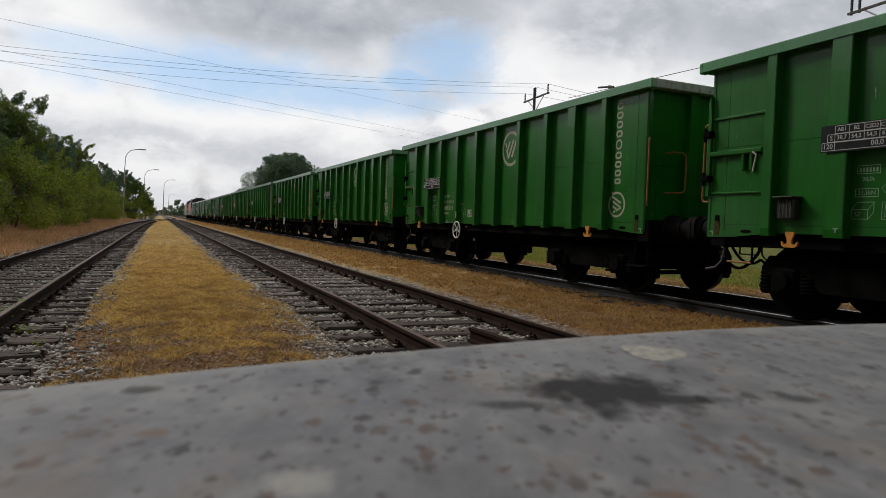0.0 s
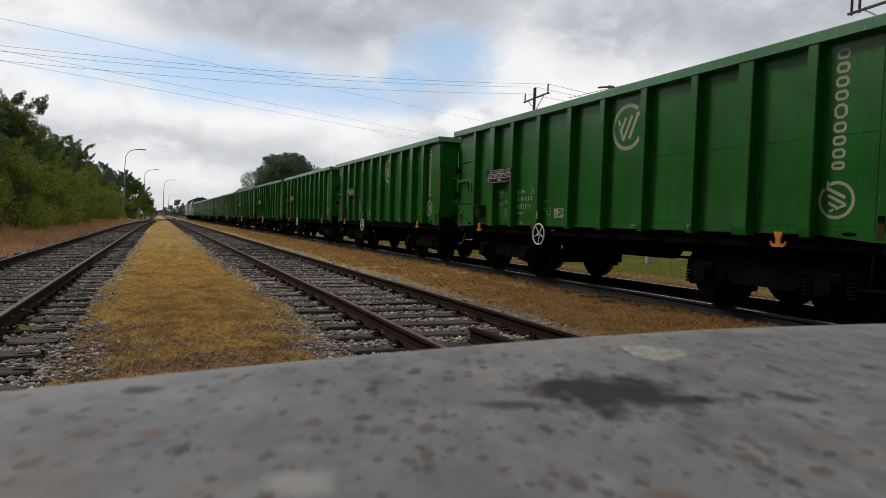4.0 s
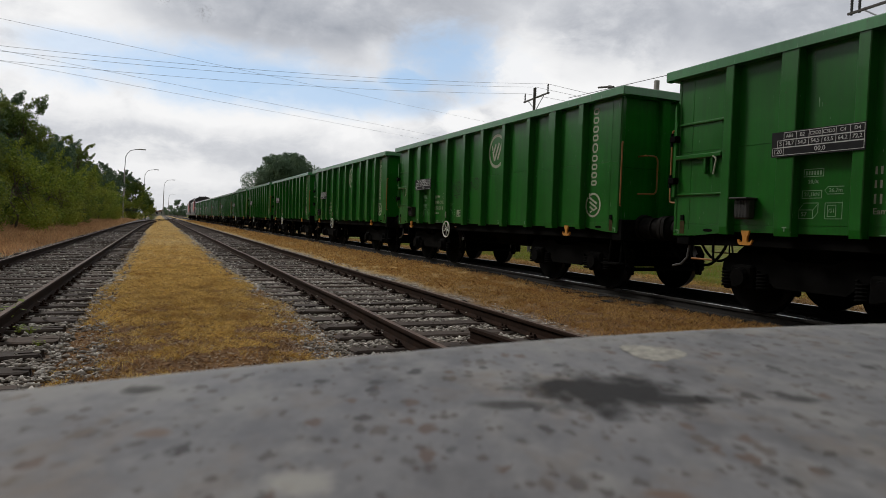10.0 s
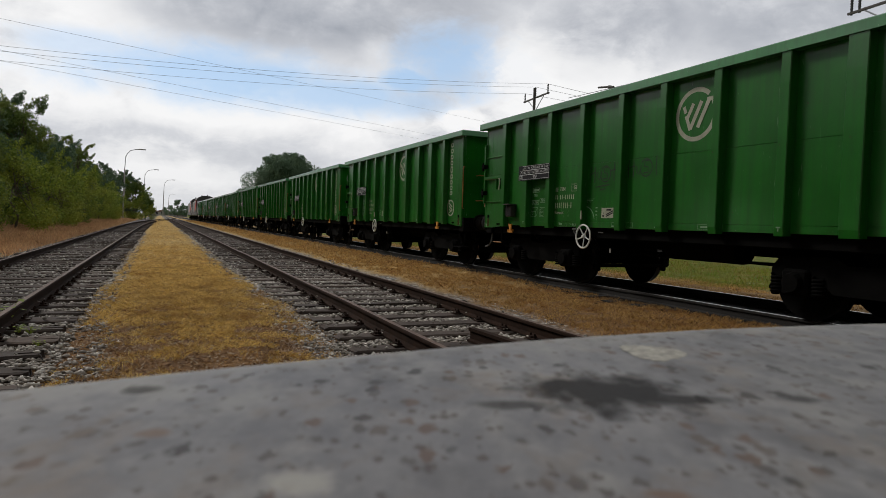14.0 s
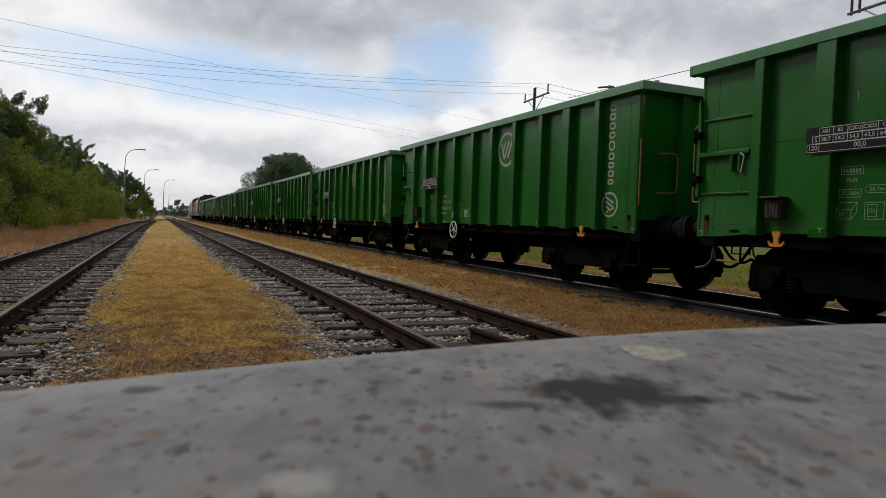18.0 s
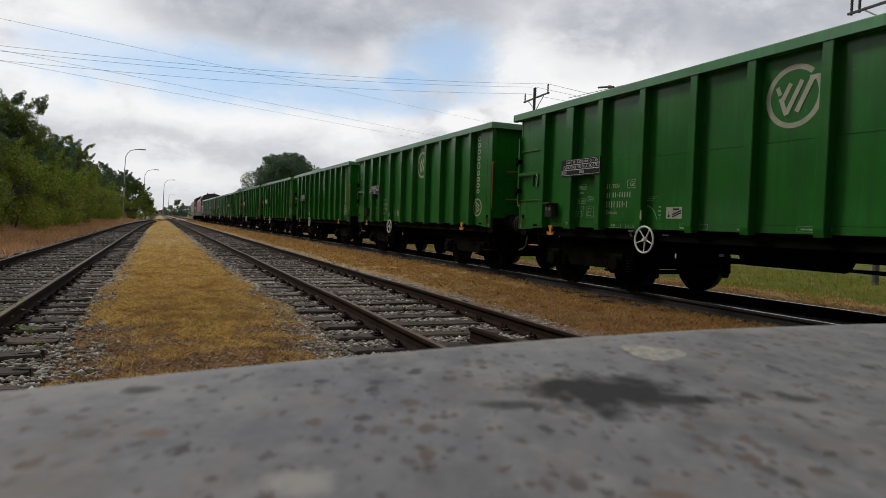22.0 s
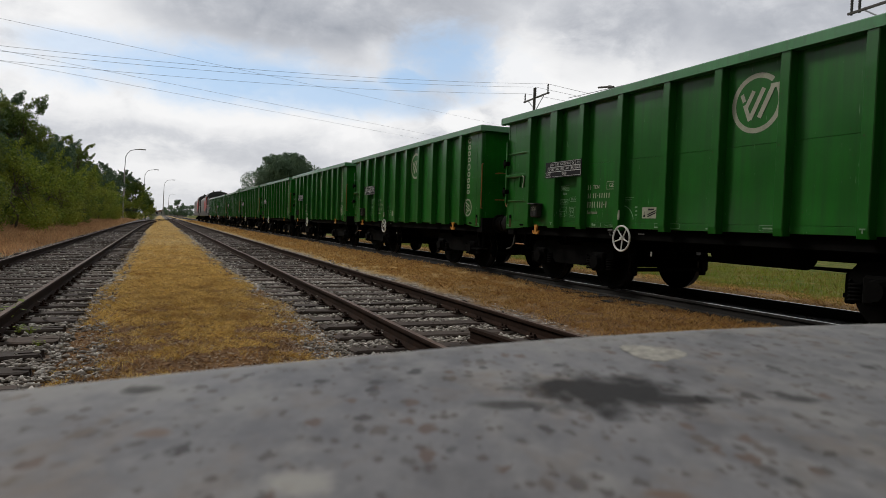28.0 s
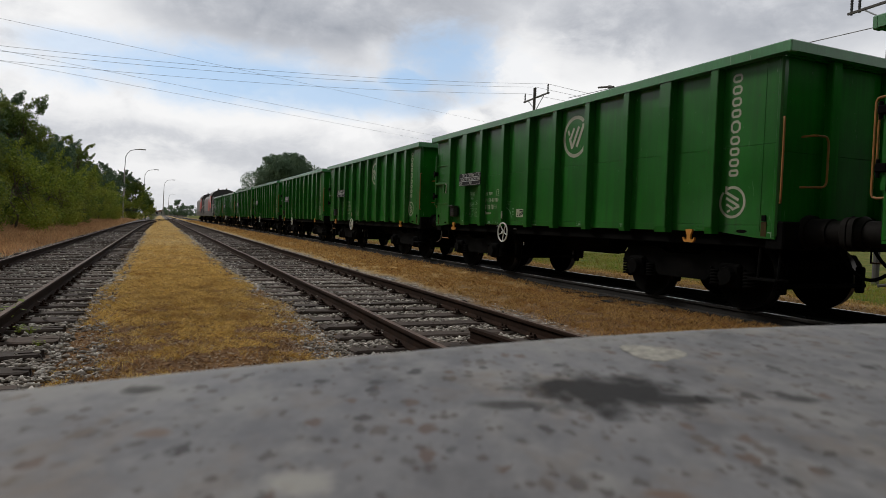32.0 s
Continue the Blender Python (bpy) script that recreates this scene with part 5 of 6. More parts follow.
def bogie_frame(sign):
    bm = bmesh.new()
    # side frames with dropped ends, cross beam, brake beams
    for s in (-1, 1):
        x = s * 1.0
        outline = [(-1.25, 0.62), (-1.15, 0.76), (-0.45, 0.78), (-0.3, 0.70), (0.3, 0.70), (0.45, 0.78), (1.15, 0.76), (1.25, 0.62), (1.25, 0.50), (0.62, 0.50), (0.45, 0.36), (-0.45, 0.36), (-0.62, 0.50), (-1.25, 0.50)]
        prism(bm, outline, Matrix(((0, 0, 1, x - 0.06), (1, 0, 0, 0), (0, 1, 0, 0), (0, 0, 0, 1))), 0.12)
        for y in (-0.9, 0.9):
            box(bm, x - 0.13, x + 0.15, y - 0.17, y + 0.17, 0.30, 0.62, 0.03)
            rod(bm, (x + s * 0.14, y, 0.46), (x + s * 0.2, y, 0.46), 0.13, 0.11, 12)
    box(bm, -0.95, 0.95, -0.22, 0.22, 0.55, 0.86, 0.03)
    for y in (-1.22, 1.22):
        box(bm, -0.98, 0.98, y - 0.06, y + 0.06, 0.56, 0.70, 0.02)
    for y in (-1.42, -0.38, 0.38, 1.42):
        rod(bm, (-0.85, y, 0.36), (0.85, y, 0.36), 0.035, None, 6)
        for s in (-1, 1):
            box(bm, s * 0.76 - 0.05, s * 0.76 + 0.05, y - 0.05, y + 0.05, 0.26, 0.62, 0.02)
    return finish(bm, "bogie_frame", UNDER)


def spring_mesh():
    """A coil: a round bar wound in a helix."""
    bm = bmesh.new()
    rows, turns, seg = [], 5.5, 11
    n = int(turns * seg)
    for i in range(n + 1):
        a = 2 * math.pi * i / seg
        c, s, z = math.cos(a), math.sin(a), 0.02 + 0.23 * i / n
        rows.append([bm.verts.new(((0.078 + 0.018 * math.cos(b)) * c, (0.078 + 0.018 * math.cos(b)) * s, z + 0.018 * math.sin(b))) for b in [2 * math.pi * k / 5 for k in range(5)]])
    for a, b in zip(rows, rows[1:]):
        for j in range(5):
            bm.faces.new((a[j], b[j], b[(j + 1) % 5], a[(j + 1) % 5]))
    return finish(bm, "coil_spring", UNDER)


def wheel_mesh(sign):
    bm = bmesh.new()
    prof = [(0.0, -0.09), (0.11, -0.09), (0.12, -0.05), (0.30, -0.02), (0.40, -0.055), (WHEEL_R - 0.004, -0.066), (WHEEL_R, 0.045), (WHEEL_R + 0.028, 0.06), (WHEEL_R + 0.028, 0.085), (0.41, 0.085), (0.36, 0.03), (0.13, 0.05), (0.12, 0.1), (0.0, 0.1)]
    seg = 32
    rows = []
    for i in range(seg):
        a = 2 * math.pi * i / seg
        rows.append([bm.verts.new((-sign * d, r * math.cos(a), r * math.sin(a))) for r, d in prof])
    for i in range(seg):
        a, b = rows[i], rows[(i + 1) % seg]
        for j in range(len(prof) - 1):
            bm.faces.new((a[j], b[j], b[j + 1], a[j + 1]))
    bmesh.ops.remove_doubles(bm, verts=bm.verts, dist=1e-5)
    me = finish(bm, "wheel", UNDER, True)
    me.materials.append(TYRE)
    for f in me.polygons:
        c = f.center
        if math.hypot(c.y, c.z) > WHEEL_R - 0.01 and abs(f.normal.x) < 0.5:
            f.material_index = 1
    return me


def handwheel(parent, sign, u, z):
    m = side_pose(sign, u, z, 0.16)
    bm = bmesh.new()
    torus(bm, m, 0.192, 0.0145, 40, 8)
    for k in range(5):
        a = 2 * math.pi * k / 5 - math.pi / 2
        rod(bm, m @ Vector((0.03 * math.cos(a), 0.03 * math.sin(a), -0.02)), m @ Vector((0.19 * math.cos(a), 0.19 * math.sin(a), 0)), 0.012, 0.0095, 6)
    rod(bm, m @ Vector((0, 0, -0.04)), m @ Vector((0, 0, 0.025)), 0.030, 0.022, 12)
    w = part("handwheel", bm, WHITE, parent, "white-painted five-spoked brake handwheel", True)
    bm = bmesh.new()
    rod(bm, m @ Vector((0, 0, -0.5)), m @ Vector((0, 0, -0.03)), 0.025, None, 8)
    part("shaft", bm, UNDER, w)


def data_plate(parent, sign):
    """The black load table with its white ruled lines and figures."""
    m = side_pose(sign, 3.495 if sign < 0 else -3.495, 1.915, 0.142)
    bm = bmesh.new()
    w, h = 1.09, 0.285
    prism(bm, [(0, 0), (w, 0), (w, h), (0, h)], m @ Matrix.Translation((0, 0, -0.012)), 0.012)
    plate = part("load_table_plate", bm, BLACK, parent, "black plate with a white load table")
    bm = bmesh.new()
    top = m @ Matrix.Translation((0, 0, 0.002))
    cols = [0.155 + k * (w - 0.165) / 6 for k in range(7)]
    r = frame_bars(0.155, 0.19, w - 0.165, 0.085, 0.006) + frame_bars(0.075, 0.105, w - 0.085, 0.085, 0.006) + frame_bars(0.015, 0.015, w - 0.025, 0.09, 0.006)
    r += [(c, 0.111, 0.006, 0.16) for c in cols[1:-1]] + [(0.155, 0.021, 0.006, 0.17)]
    bars(bm, top, r)
    part("table_ruling", bm, PLATEWHITE, plate)
    for row, size, y in ((("AB1", "B2", "C2D2", "C3D3", "C4", "D4"), 0.056, 0.232), (("38,7", "54,2", "54,5", "63,5", "64,2", "72,2"), 0.062, 0.148)):
        for k, s in enumerate(row):
            c = part("figure", text_mesh(s, size, PLATEWHITE), PLATEWHITE, plate)
            c.matrix_basis = top @ Matrix.Translation(((cols[k] + cols[k + 1]) / 2, y, 0))
    for s, x, y in (("S", 0.118, 0.148), ("120", 0.085, 0.06), ("00,0", 0.60, 0.06)):
        c = part("figure", text_mesh(s, 0.075, PLATEWHITE), PLATEWHITE, plate)
        c.matrix_basis = top @ Matrix.Translation((x, y, 0))


def markings(parent, sign):
    o = 0.0035
    f = 1 if sign < 0 else -1   # the reader's right is -y on the near side
    bm = bmesh.new()
    logo(bm, side_pose(sign, -0.925 * f, 2.62, o), 0.365)
    part("round_emblem", bm, MARK, parent, "large pale round emblem")
    bm = bmesh.new()
    logo(bm, side_pose(sign, -4.355 * f, 1.415, o) @ pose(0, 0, 0, 0, 0, 90), 0.205)
    part("small_emblem", bm, MARK, parent, "small pale round emblem")
    up = side_pose(sign, -4.355 * f, 1.74, o) @ pose(0.075, 0, 0, 0, 0, 90)
    x = 0.0
    for w in (0.09, 0.105, 0.105, 0.115, 0.16, 0.11, 0.115, 0.115, 0.11):
        bm = bmesh.new()
        letter_blocks(bm, up @ Matrix.Translation((x, 0, 0)), (w,), 0.15)
        x += w + 0.033
        part("wordmark_block", bm, MARK, parent)
    # small boxed markings between the stanchions
    def written(rows, u):
        for body, x, z, size in rows:
            c = part("lettering", text_mesh(body, size, THINMARK), THINMARK, parent)
            c.matrix_basis = side_pose(sign, u * f, z, o) @ Matrix.Translation((x, 0, 0))

    base = side_pose(sign, 2.95 * f, -0.04, o)
    bm = bmesh.new()
    bars(bm, base, frame_bars(-0.22, 1.72, 0.24, 0.09) + [(-0.195 + 0.034 * k, 1.74, 0.02, 0.045) for k in range(6)])
    part("weight_box", bm, THINMARK, parent)
    bm = bmesh.new()
    bars(bm, base, frame_bars(-0.23, 1.48, 0.24, 0.09))
    part("force_box", bm, THINMARK, parent)
    bm = bmesh.new()
    bars(bm, base, [(0.075, 1.52, 0.185, 0.007), (0.075, 1.60, 0.185, 0.007)])
    for y0, y1 in ((1.563, 1.52), (1.563, 1.60)):
        bm.faces.new([bm.verts.new(base @ Vector(p)) for p in ((0.04, y0, 0), (0.075, y1, 0), (0.075, y1 + 0.007, 0), (0.04, y0 + 0.007, 0))])
    part("arrow_outline", bm, THINMARK, parent)
    # an oblique box drawing
    bm = bmesh.new()
    bars(bm, base, frame_bars(-0.26, 1.25, 0.175, 0.105) + [(-0.20, 1.425, 0.175, 0.007), (-0.032, 1.325, 0.007, 0.10)])
    for x, y in ((-0.26, 1.355), (-0.085, 1.355), (-0.085, 1.255)):
        bm.faces.new([bm.verts.new(base @ Vector(p)) for p in ((x, y - 0.007, 0), (x + 0.06, y + 0.068, 0), (x + 0.06, y + 0.076, 0), (x, y + 0.002, 0))])
    part("volume_drawing", bm, THINMARK, parent)
    bm = bmesh.new()
    bars(bm, base, frame_bars(0.05, 1.25, 0.2, 0.18) + frame_bars(0.08, 1.275, 0.10, 0.13))
    part("gauge_box", bm, THINMARK, parent)
    written((("20,0t", -0.10, 1.625, 0.062), ("21,1kN", -0.11, 1.485, 0.062), ("26,7m", 0.165, 1.523, 0.062), ("57", -0.195, 1.262, 0.07), ("G1", 0.13, 1.30, 0.062)), 2.95)
    bm = bmesh.new()
    bars(bm, side_pose(sign, 1.95 * f, 0, o), [(-0.35, 1.045, 0.3, 0.006), (-0.056, 1.045, 0.006, 0.075), (-0.29, 1.07, 0.035, 0.04), (-0.24, 1.07, 0.05, 0.03), (0.06, 1.045, 0.006, 0.06), (0.066, 1.072, 0.05, 0.006), (0.315, 1.072, 0.05, 0.006), (0.365, 1.045, 0.006, 0.06)])
    part("length_markings", bm, THINMARK, parent)
    written((("11,36m", 0.215, 1.075, 0.062),), 1.95)
    # vehicle register as plain bars, with the class letters
    r = [(0.09, 1.415, 0.03, 0.014), (-0.075, 1.56, 0.03, 0.014)]
    for z, h, xs in ((1.67, 0.08, (-0.34, -0.285)), (1.53, 0.08, (-0.34, -0.285, -0.19, -0.135, -0.03, 0.03, 0.09, 0.15, 0.21)), (1.37, 0.10, (-0.34, -0.28, -0.22, -0.16, -0.08, -0.02, 0.04, 0.14))):
        for x in xs:
            bm = bmesh.new()
            bars(bm, side_pose(sign, 2.045 * f, 0, o), [(x + 0.008, z, 0.023, h)])
            part("register_bar", bm, MARK, parent)
    for b in r:
        bm = bmesh.new()
        bars(bm, side_pose(sign, 2.045 * f, 0, o), [b])
        part("register_dash", bm, MARK, parent)
    bm = bmesh.new()
    bars(bm, side_pose(sign, 2.045 * f, 0, o), frame_bars(0.16, 1.665, 0.25, 0.13, 0.007))
    part("marking_frame", bm, MARK, parent)
    for s, x, z, size in (("TEN", -0.11, 1.71, 0.092), ("GE", 0.285, 1.73, 0.10), ("Eamnos", -0.20, 1.29, 0.088)):
        c = part("lettering", text_mesh(s, size, MARK), MARK, parent)
        c.matrix_basis = side_pose(sign, 2.045 * f, z, o) @ Matrix.Translation((x, 0, 0))
    # brake change-over quadrant and small white card
    bm = bmesh.new()
    m = side_pose(sign, 1.28 * f, 1.30, o)
    for k in range(8):
        a0, a1 = radians(10 + k * 9), radians(10 + (k + 1) * 9)
        bm.faces.new([bm.verts.new(m @ Vector((rr * math.cos(a) - 0.18, rr * math.sin(a) - 0.16, 0))) for rr, a in ((0.26, a0), (0.26, a1), (0.245, a1), (0.245, a0))])
    bars(bm, m, [(0.10, 0.0, 0.05, 0.02), (0.10, -0.06, 0.05, 0.02), (0.10, 0.06, 0.05, 0.02), (-0.2, 0.19, 0.22, 0.006), (-0.2, 0.215, 0.26, 0.006), (-0.2, 0.165, 0.18, 0.006)])
    part("brake_quadrant", bm, THINMARK, parent)
    bm = bmesh.new()
    prism(bm, [(-0.008, -0.08), (0.008, -0.08), (0.017, -0.02), (0.007, 0.07), (-0.007, 0.07), (-0.017, -0.02)], side_pose(sign, 1.405 * f, 1.25, 0.118), 0.02)
    part("change_over_handle", bm, MARK, parent, "small white lever handle")
    bm = bmesh.new()
    m = side_pose(sign, 0.87 * f, 1.20, o)
    bars(bm, m, [(-0.15, 0, 0.30, 0.165)])
    card = part("white_card", bm, MARK, parent, "white sticker with black slanted bars")
    bm = bmesh.new()
    for (x0, y0), (x1, y1) in (((-0.03, 0.015), (0.14, 0.075)), ((-0.03, 0.045), (0.14, 0.105))):
        bm.faces.new([bm.verts.new(m @ Vector((x, y, 0.002))) for x, y in ((x0, y0), (x1, y1), (x1, y1 + 0.02), (x0, y0 + 0.02))])
    bars(bm, m @ Matrix.Translation((0, 0, 0.002)), [(-0.12, 0.02, 0.04, 0.03), (-0.105, 0.05, 0.01, 0.05), (-0.02, 0.12, 0.12, 0.025)])
    part("card_print", bm, BLACK, card)
    bm = bmesh.new()
    bars(bm, side_pose(sign, -0.2 * f, 1.06, o), [(0.02, 0, 0.16, 0.02), (-0.95, 0, 0.12, 0.02)] + frame_bars(0.85, 0, 0.42, 0.07, 0.005) + [(0.9, 0.022, 0.28, 0.02)] + frame_bars(-0.95, 0, 0.5, 0.07, 0.005))
    bars(bm, side_pose(sign, 3.29 * f, 1.03, 0.126), [(-0.03, 0.07, 0.06, 0.014), (-0.007, 0.03, 0.014, 0.04)])
    bars(bm, side_pose(sign, -2.38 * f, 1.03, 0.126), [(-0.03, 0.07, 0.06, 0.014), (-0.007, 0.03, 0.014, 0.04)])
    for s in (-1, 1):
        bars(bm, side_pose(sign, s * (END[s] - 0.13), 0.985, 0.009), [(-0.03, 0.05, 0.06, 0.012), (0.018, 0.0, 0.012, 0.05)])
    part("small_markings", bm, THINMARK, parent)
    for u in (-4.52, 4.52):
        bm = bmesh.new()
        m = side_pose(sign, u * f, 1.05, 0.006)
        bm.faces.new([bm.verts.new(m @ Vector((0.085 * math.cos(a), 0.022 * math.sin(a), 0))) for a in [2 * math.pi * k / 14 for k in range(14)]])
        part("sill_slot", bm, UNDER, parent)


def hook(parent, sign, u):
    """An amber rope hook under the sill: a shank with two upturned horns."""
    m = side_pose(sign, u, 1.0, 0.075)
    bm = bmesh.new()
    outline = [(-0.075, 0.07), (0.075, 0.07), (0.07, 0.03), (0.04, -0.03), (0.04, -0.08), (0.06, -0.10), (0.10, -0.095), (0.125, -0.06), (0.145, -0.06), (0.13, -0.115), (0.09, -0.14), (-0.09, -0.14), (-0.13, -0.115), (-0.145, -0.06), (-0.125, -0.06), (-0.10, -0.095), (-0.06, -0.10), (-0.04, -0.08), (-0.04, -0.03), (-0.07, 0.03)]
    prism(bm, [(0.75 * x, 0.85 * y) for x, y in outline], m, 0.03)
    part("rope_hook", bm, AMBER, parent, "amber rope hook")


def grab_rail(parent, points, name="grab_rail"):
    bm = bmesh.new()
    pts = [Vector(p) for p in points]
    line = [pts[0]]
    for a, b, c in zip(pts, pts[1:], pts[2:]):
        cut = min(0.05, 0.45 * (b - a).length, 0.45 * (c - b).length)
        p, q = b + (a - b).normalized() * cut, b + (c - b).normalized() * cut
        line += [p, 0.25 * p + 0.5 * b + 0.25 * q, q]
    tube(bm, line + [pts[-1]], 0.0135)
    part(name, bm, GRABRAIL, parent, "worn amber grab rail")


def corner_door(parent, sign, f):
    """The hinged corner panel at the far end with ribs, lever bar and hinges."""
    e = END[f]
    y0, y1 = 4.30 * f, (e - 0.07) * f
    lo, hi = min(y0, y1), max(y0, y1)
    xa, xb = sign * (WALL - 0.004), sign * (WALL + 0.03)
    bm = bmesh.new()
    box(bm, xa, sign * (WALL + 0.075), lo, hi - 0.03, 2.01, 2.07, 0.01)
    door = part("corner_door_bar", bm, GREEN, parent)
    for z, t in ((2.48, 0.03), (1.52, 0.025)):
        bm = bmesh.new()
        box(bm, xa, xb, lo, hi, z, z + t, 0.006)
        part("rib", bm, GREEN, door)
    bm = bmesh.new()
    for u in (4.46, 4.58):
        box(bm, sign * (WALL + 0.01), sign * (WALL + 0.06), (u - 0.02) * f, (u + 0.02) * f, 1.80, 2.03, 0.008)
    part("lever", bm, GREEN, door)
    bm = bmesh.new()
    pipe(bm, [(sign * (WALL + 0.08), 4.42 * f, 2.02), (sign * (WALL + 0.08), 4.36 * f, 1.98), (sign * (WALL + 0.08), 4.40 * f, 1.78)], 0.012)
    part("lever_handle", bm, MARK, door, "bare pale lever handle")
    bm = bmesh.new()
    prism(bm, [(e - 0.10, 1.5), (e - 0.05, 1.5), (e - 0.05, 2.72), (e - 0.075, 2.80), (e - 0.10, 2.5)], Matrix(((0, 0, sign, sign * WALL), (f, 0, 0, 0), (0, 1, 0, 0), (0, 0, 0, 1))), 0.06)
    part("hinge_post", bm, GREEN, door)
    for z in (1.72, 2.3):
        bm = bmesh.new()
        box(bm, sign * (WALL + 0.0), sign * (WALL + 0.10), (e - 0.12) * f, (e + 0.0) * f, z - 0.04, z + 0.05, 0.012)
        rod(bm, (sign * (WALL + 0.07), (e - 0.02) * f, z - 0.09), (sign * (WALL + 0.07), (e - 0.02) * f, z + 0.09), 0.02, None, 8)
        part("hinge", bm, UNDER, door, "black hinge")


def build_wagon():
    w = thing("open_wagon", "green open freight wagon with ribbed sides and white markings", "freight wagon", "wagons of the green freight train")
    for sign in (-1, 1):
        part("side_wall", side_sheet(sign), GREEN, w)
        side_panels(w, sign)
        slim, broad = post_mesh(sign, 0.068), post_mesh(sign, 0.115)
        for u in POSTS:
            part("stanchion", broad if u in (POSTS[1], POSTS[8]) else slim, GREEN, w).matrix_basis = pose(0, u, 0)
    em = end_post_mesh()
    for s in (-1, 1):
        bm = bmesh.new()
        y0, y1 = s * (END[s] - 0.09), s * (END[s] - 0.05)
        box(bm, -WALL + 0.055, WALL - 0.055, y0, y1, 1.10, 2.0, 0.003)
        box(bm, -WALL + 0.055, WALL - 0.055, y0, y1, 2.008, RIM_Z + 0.01, 0.003)
        box(bm, -WALL + 0.06, WALL - 0.06, s * (END[s] - 0.085), s * (END[s] - 0.06), 1.1, RIM_Z)
        box(bm, -WALL + 0.06, WALL - 0.06, s * (END[s] - 0.10), s * (END[s] - 0.012), RIM_Z - 0.02, RIM_Z + 0.02)
        part("end_wall", bm, GREEN_END, w)
        for x in (-0.52, 0.52):
            p = part("end_stanchion", em, GREEN, w)
            p.matrix_basis = pose(x, s * (END[s] - 0.07), 0, 0, 0, 0 if s < 0 else 180)
        for x in (-WALL + 0.04, WALL - 0.04):
            bm = bmesh.new()
            box(bm, x - 0.05, x + 0.05, s * (END[s] - 0.12), s * (END[s] - 0.045), END_SILL + 0.02, RIM_Z + 0.005, 0.02)
            part("corner_post", bm, GREEN, w)
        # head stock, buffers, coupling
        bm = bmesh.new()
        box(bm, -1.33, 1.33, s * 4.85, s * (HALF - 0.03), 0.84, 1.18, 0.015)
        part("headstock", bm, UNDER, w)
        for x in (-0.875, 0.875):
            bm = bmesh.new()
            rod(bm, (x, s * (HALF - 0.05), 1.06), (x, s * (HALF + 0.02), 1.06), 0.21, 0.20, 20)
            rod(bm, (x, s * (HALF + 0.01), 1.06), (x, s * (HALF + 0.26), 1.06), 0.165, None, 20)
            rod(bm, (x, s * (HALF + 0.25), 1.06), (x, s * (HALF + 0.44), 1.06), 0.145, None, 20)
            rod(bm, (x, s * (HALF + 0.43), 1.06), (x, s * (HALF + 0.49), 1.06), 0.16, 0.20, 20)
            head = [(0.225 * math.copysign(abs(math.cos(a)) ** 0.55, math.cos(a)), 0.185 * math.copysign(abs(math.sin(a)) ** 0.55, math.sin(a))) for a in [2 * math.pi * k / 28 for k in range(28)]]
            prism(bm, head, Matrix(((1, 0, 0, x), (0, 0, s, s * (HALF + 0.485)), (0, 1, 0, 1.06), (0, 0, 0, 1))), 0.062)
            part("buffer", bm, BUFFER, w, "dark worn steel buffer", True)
        bm = bmesh.new()
        box(bm, -0.05, 0.05, s * (HALF - 0.05), s * (HALF + 0.32), 0.98, 1.10, 0.02)
        torus(bm, pose(0, s * (HALF + 0.36), 0.99, 90, 0, 90), 0.10, 0.026, 14, 6)
        part("screw_coupling", bm, UNDER, w)
        for x, low in ((0.34, 0.56), (-0.34, 0.52)):
            bm = bmesh.new()
            bend = [Vector((x, s * (HALF - 0.05 + 0.60 * k / 10), 0.92 - (0.92 - low) * math.sin(math.pi * min(1.0, k / 10 * 0.72)) ** 0.8)) for k in range(11)]
            tube(bm, bend, 0.022)
            part("brake_hose", bm, UNDER, w, "black rubber brake hose", True)
        # foot step at each corner
        for x in (1.22 * s,):
            bm = bmesh.new()
            for y in (4.72, 5.0):
                pipe(bm, [(x, s * y, 0.98), (x * 1.03, s * y, 0.48)], 0.018)
            box(bm, x * 1.03 - 0.12, x * 1.03 + 0.12, s * 4.66, s * 5.06, 0.46, 0.485, 0.004)
            part("foot_step", bm, UNDER, w)
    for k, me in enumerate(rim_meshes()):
        part("end_rim" if k % 2 == 0 else "top_rim", me, GREEN_RIM_LIT, w, "rolled top edge in green lightened as if by the sky")
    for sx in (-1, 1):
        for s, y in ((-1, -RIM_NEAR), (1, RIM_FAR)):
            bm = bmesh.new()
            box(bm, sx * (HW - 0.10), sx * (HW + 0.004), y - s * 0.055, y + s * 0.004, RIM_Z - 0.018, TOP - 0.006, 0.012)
            part("rim_corner", bm, GREEN_RIM_LIT, w)
    bm = bmesh.new()
    box(bm, -WALL + 0.06, WALL - 0.06, -END[-1] + 0.1, END[1] - 0.1, 1.13, 1.19)
    part("floor", bm, RUST, w)
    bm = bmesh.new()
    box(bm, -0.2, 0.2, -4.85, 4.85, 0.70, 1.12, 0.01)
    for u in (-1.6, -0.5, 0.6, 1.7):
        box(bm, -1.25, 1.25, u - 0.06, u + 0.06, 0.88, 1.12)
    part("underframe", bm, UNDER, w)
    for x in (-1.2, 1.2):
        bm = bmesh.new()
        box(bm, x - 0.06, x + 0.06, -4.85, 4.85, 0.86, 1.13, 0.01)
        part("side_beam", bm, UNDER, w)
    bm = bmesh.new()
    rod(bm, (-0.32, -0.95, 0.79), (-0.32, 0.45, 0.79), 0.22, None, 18)
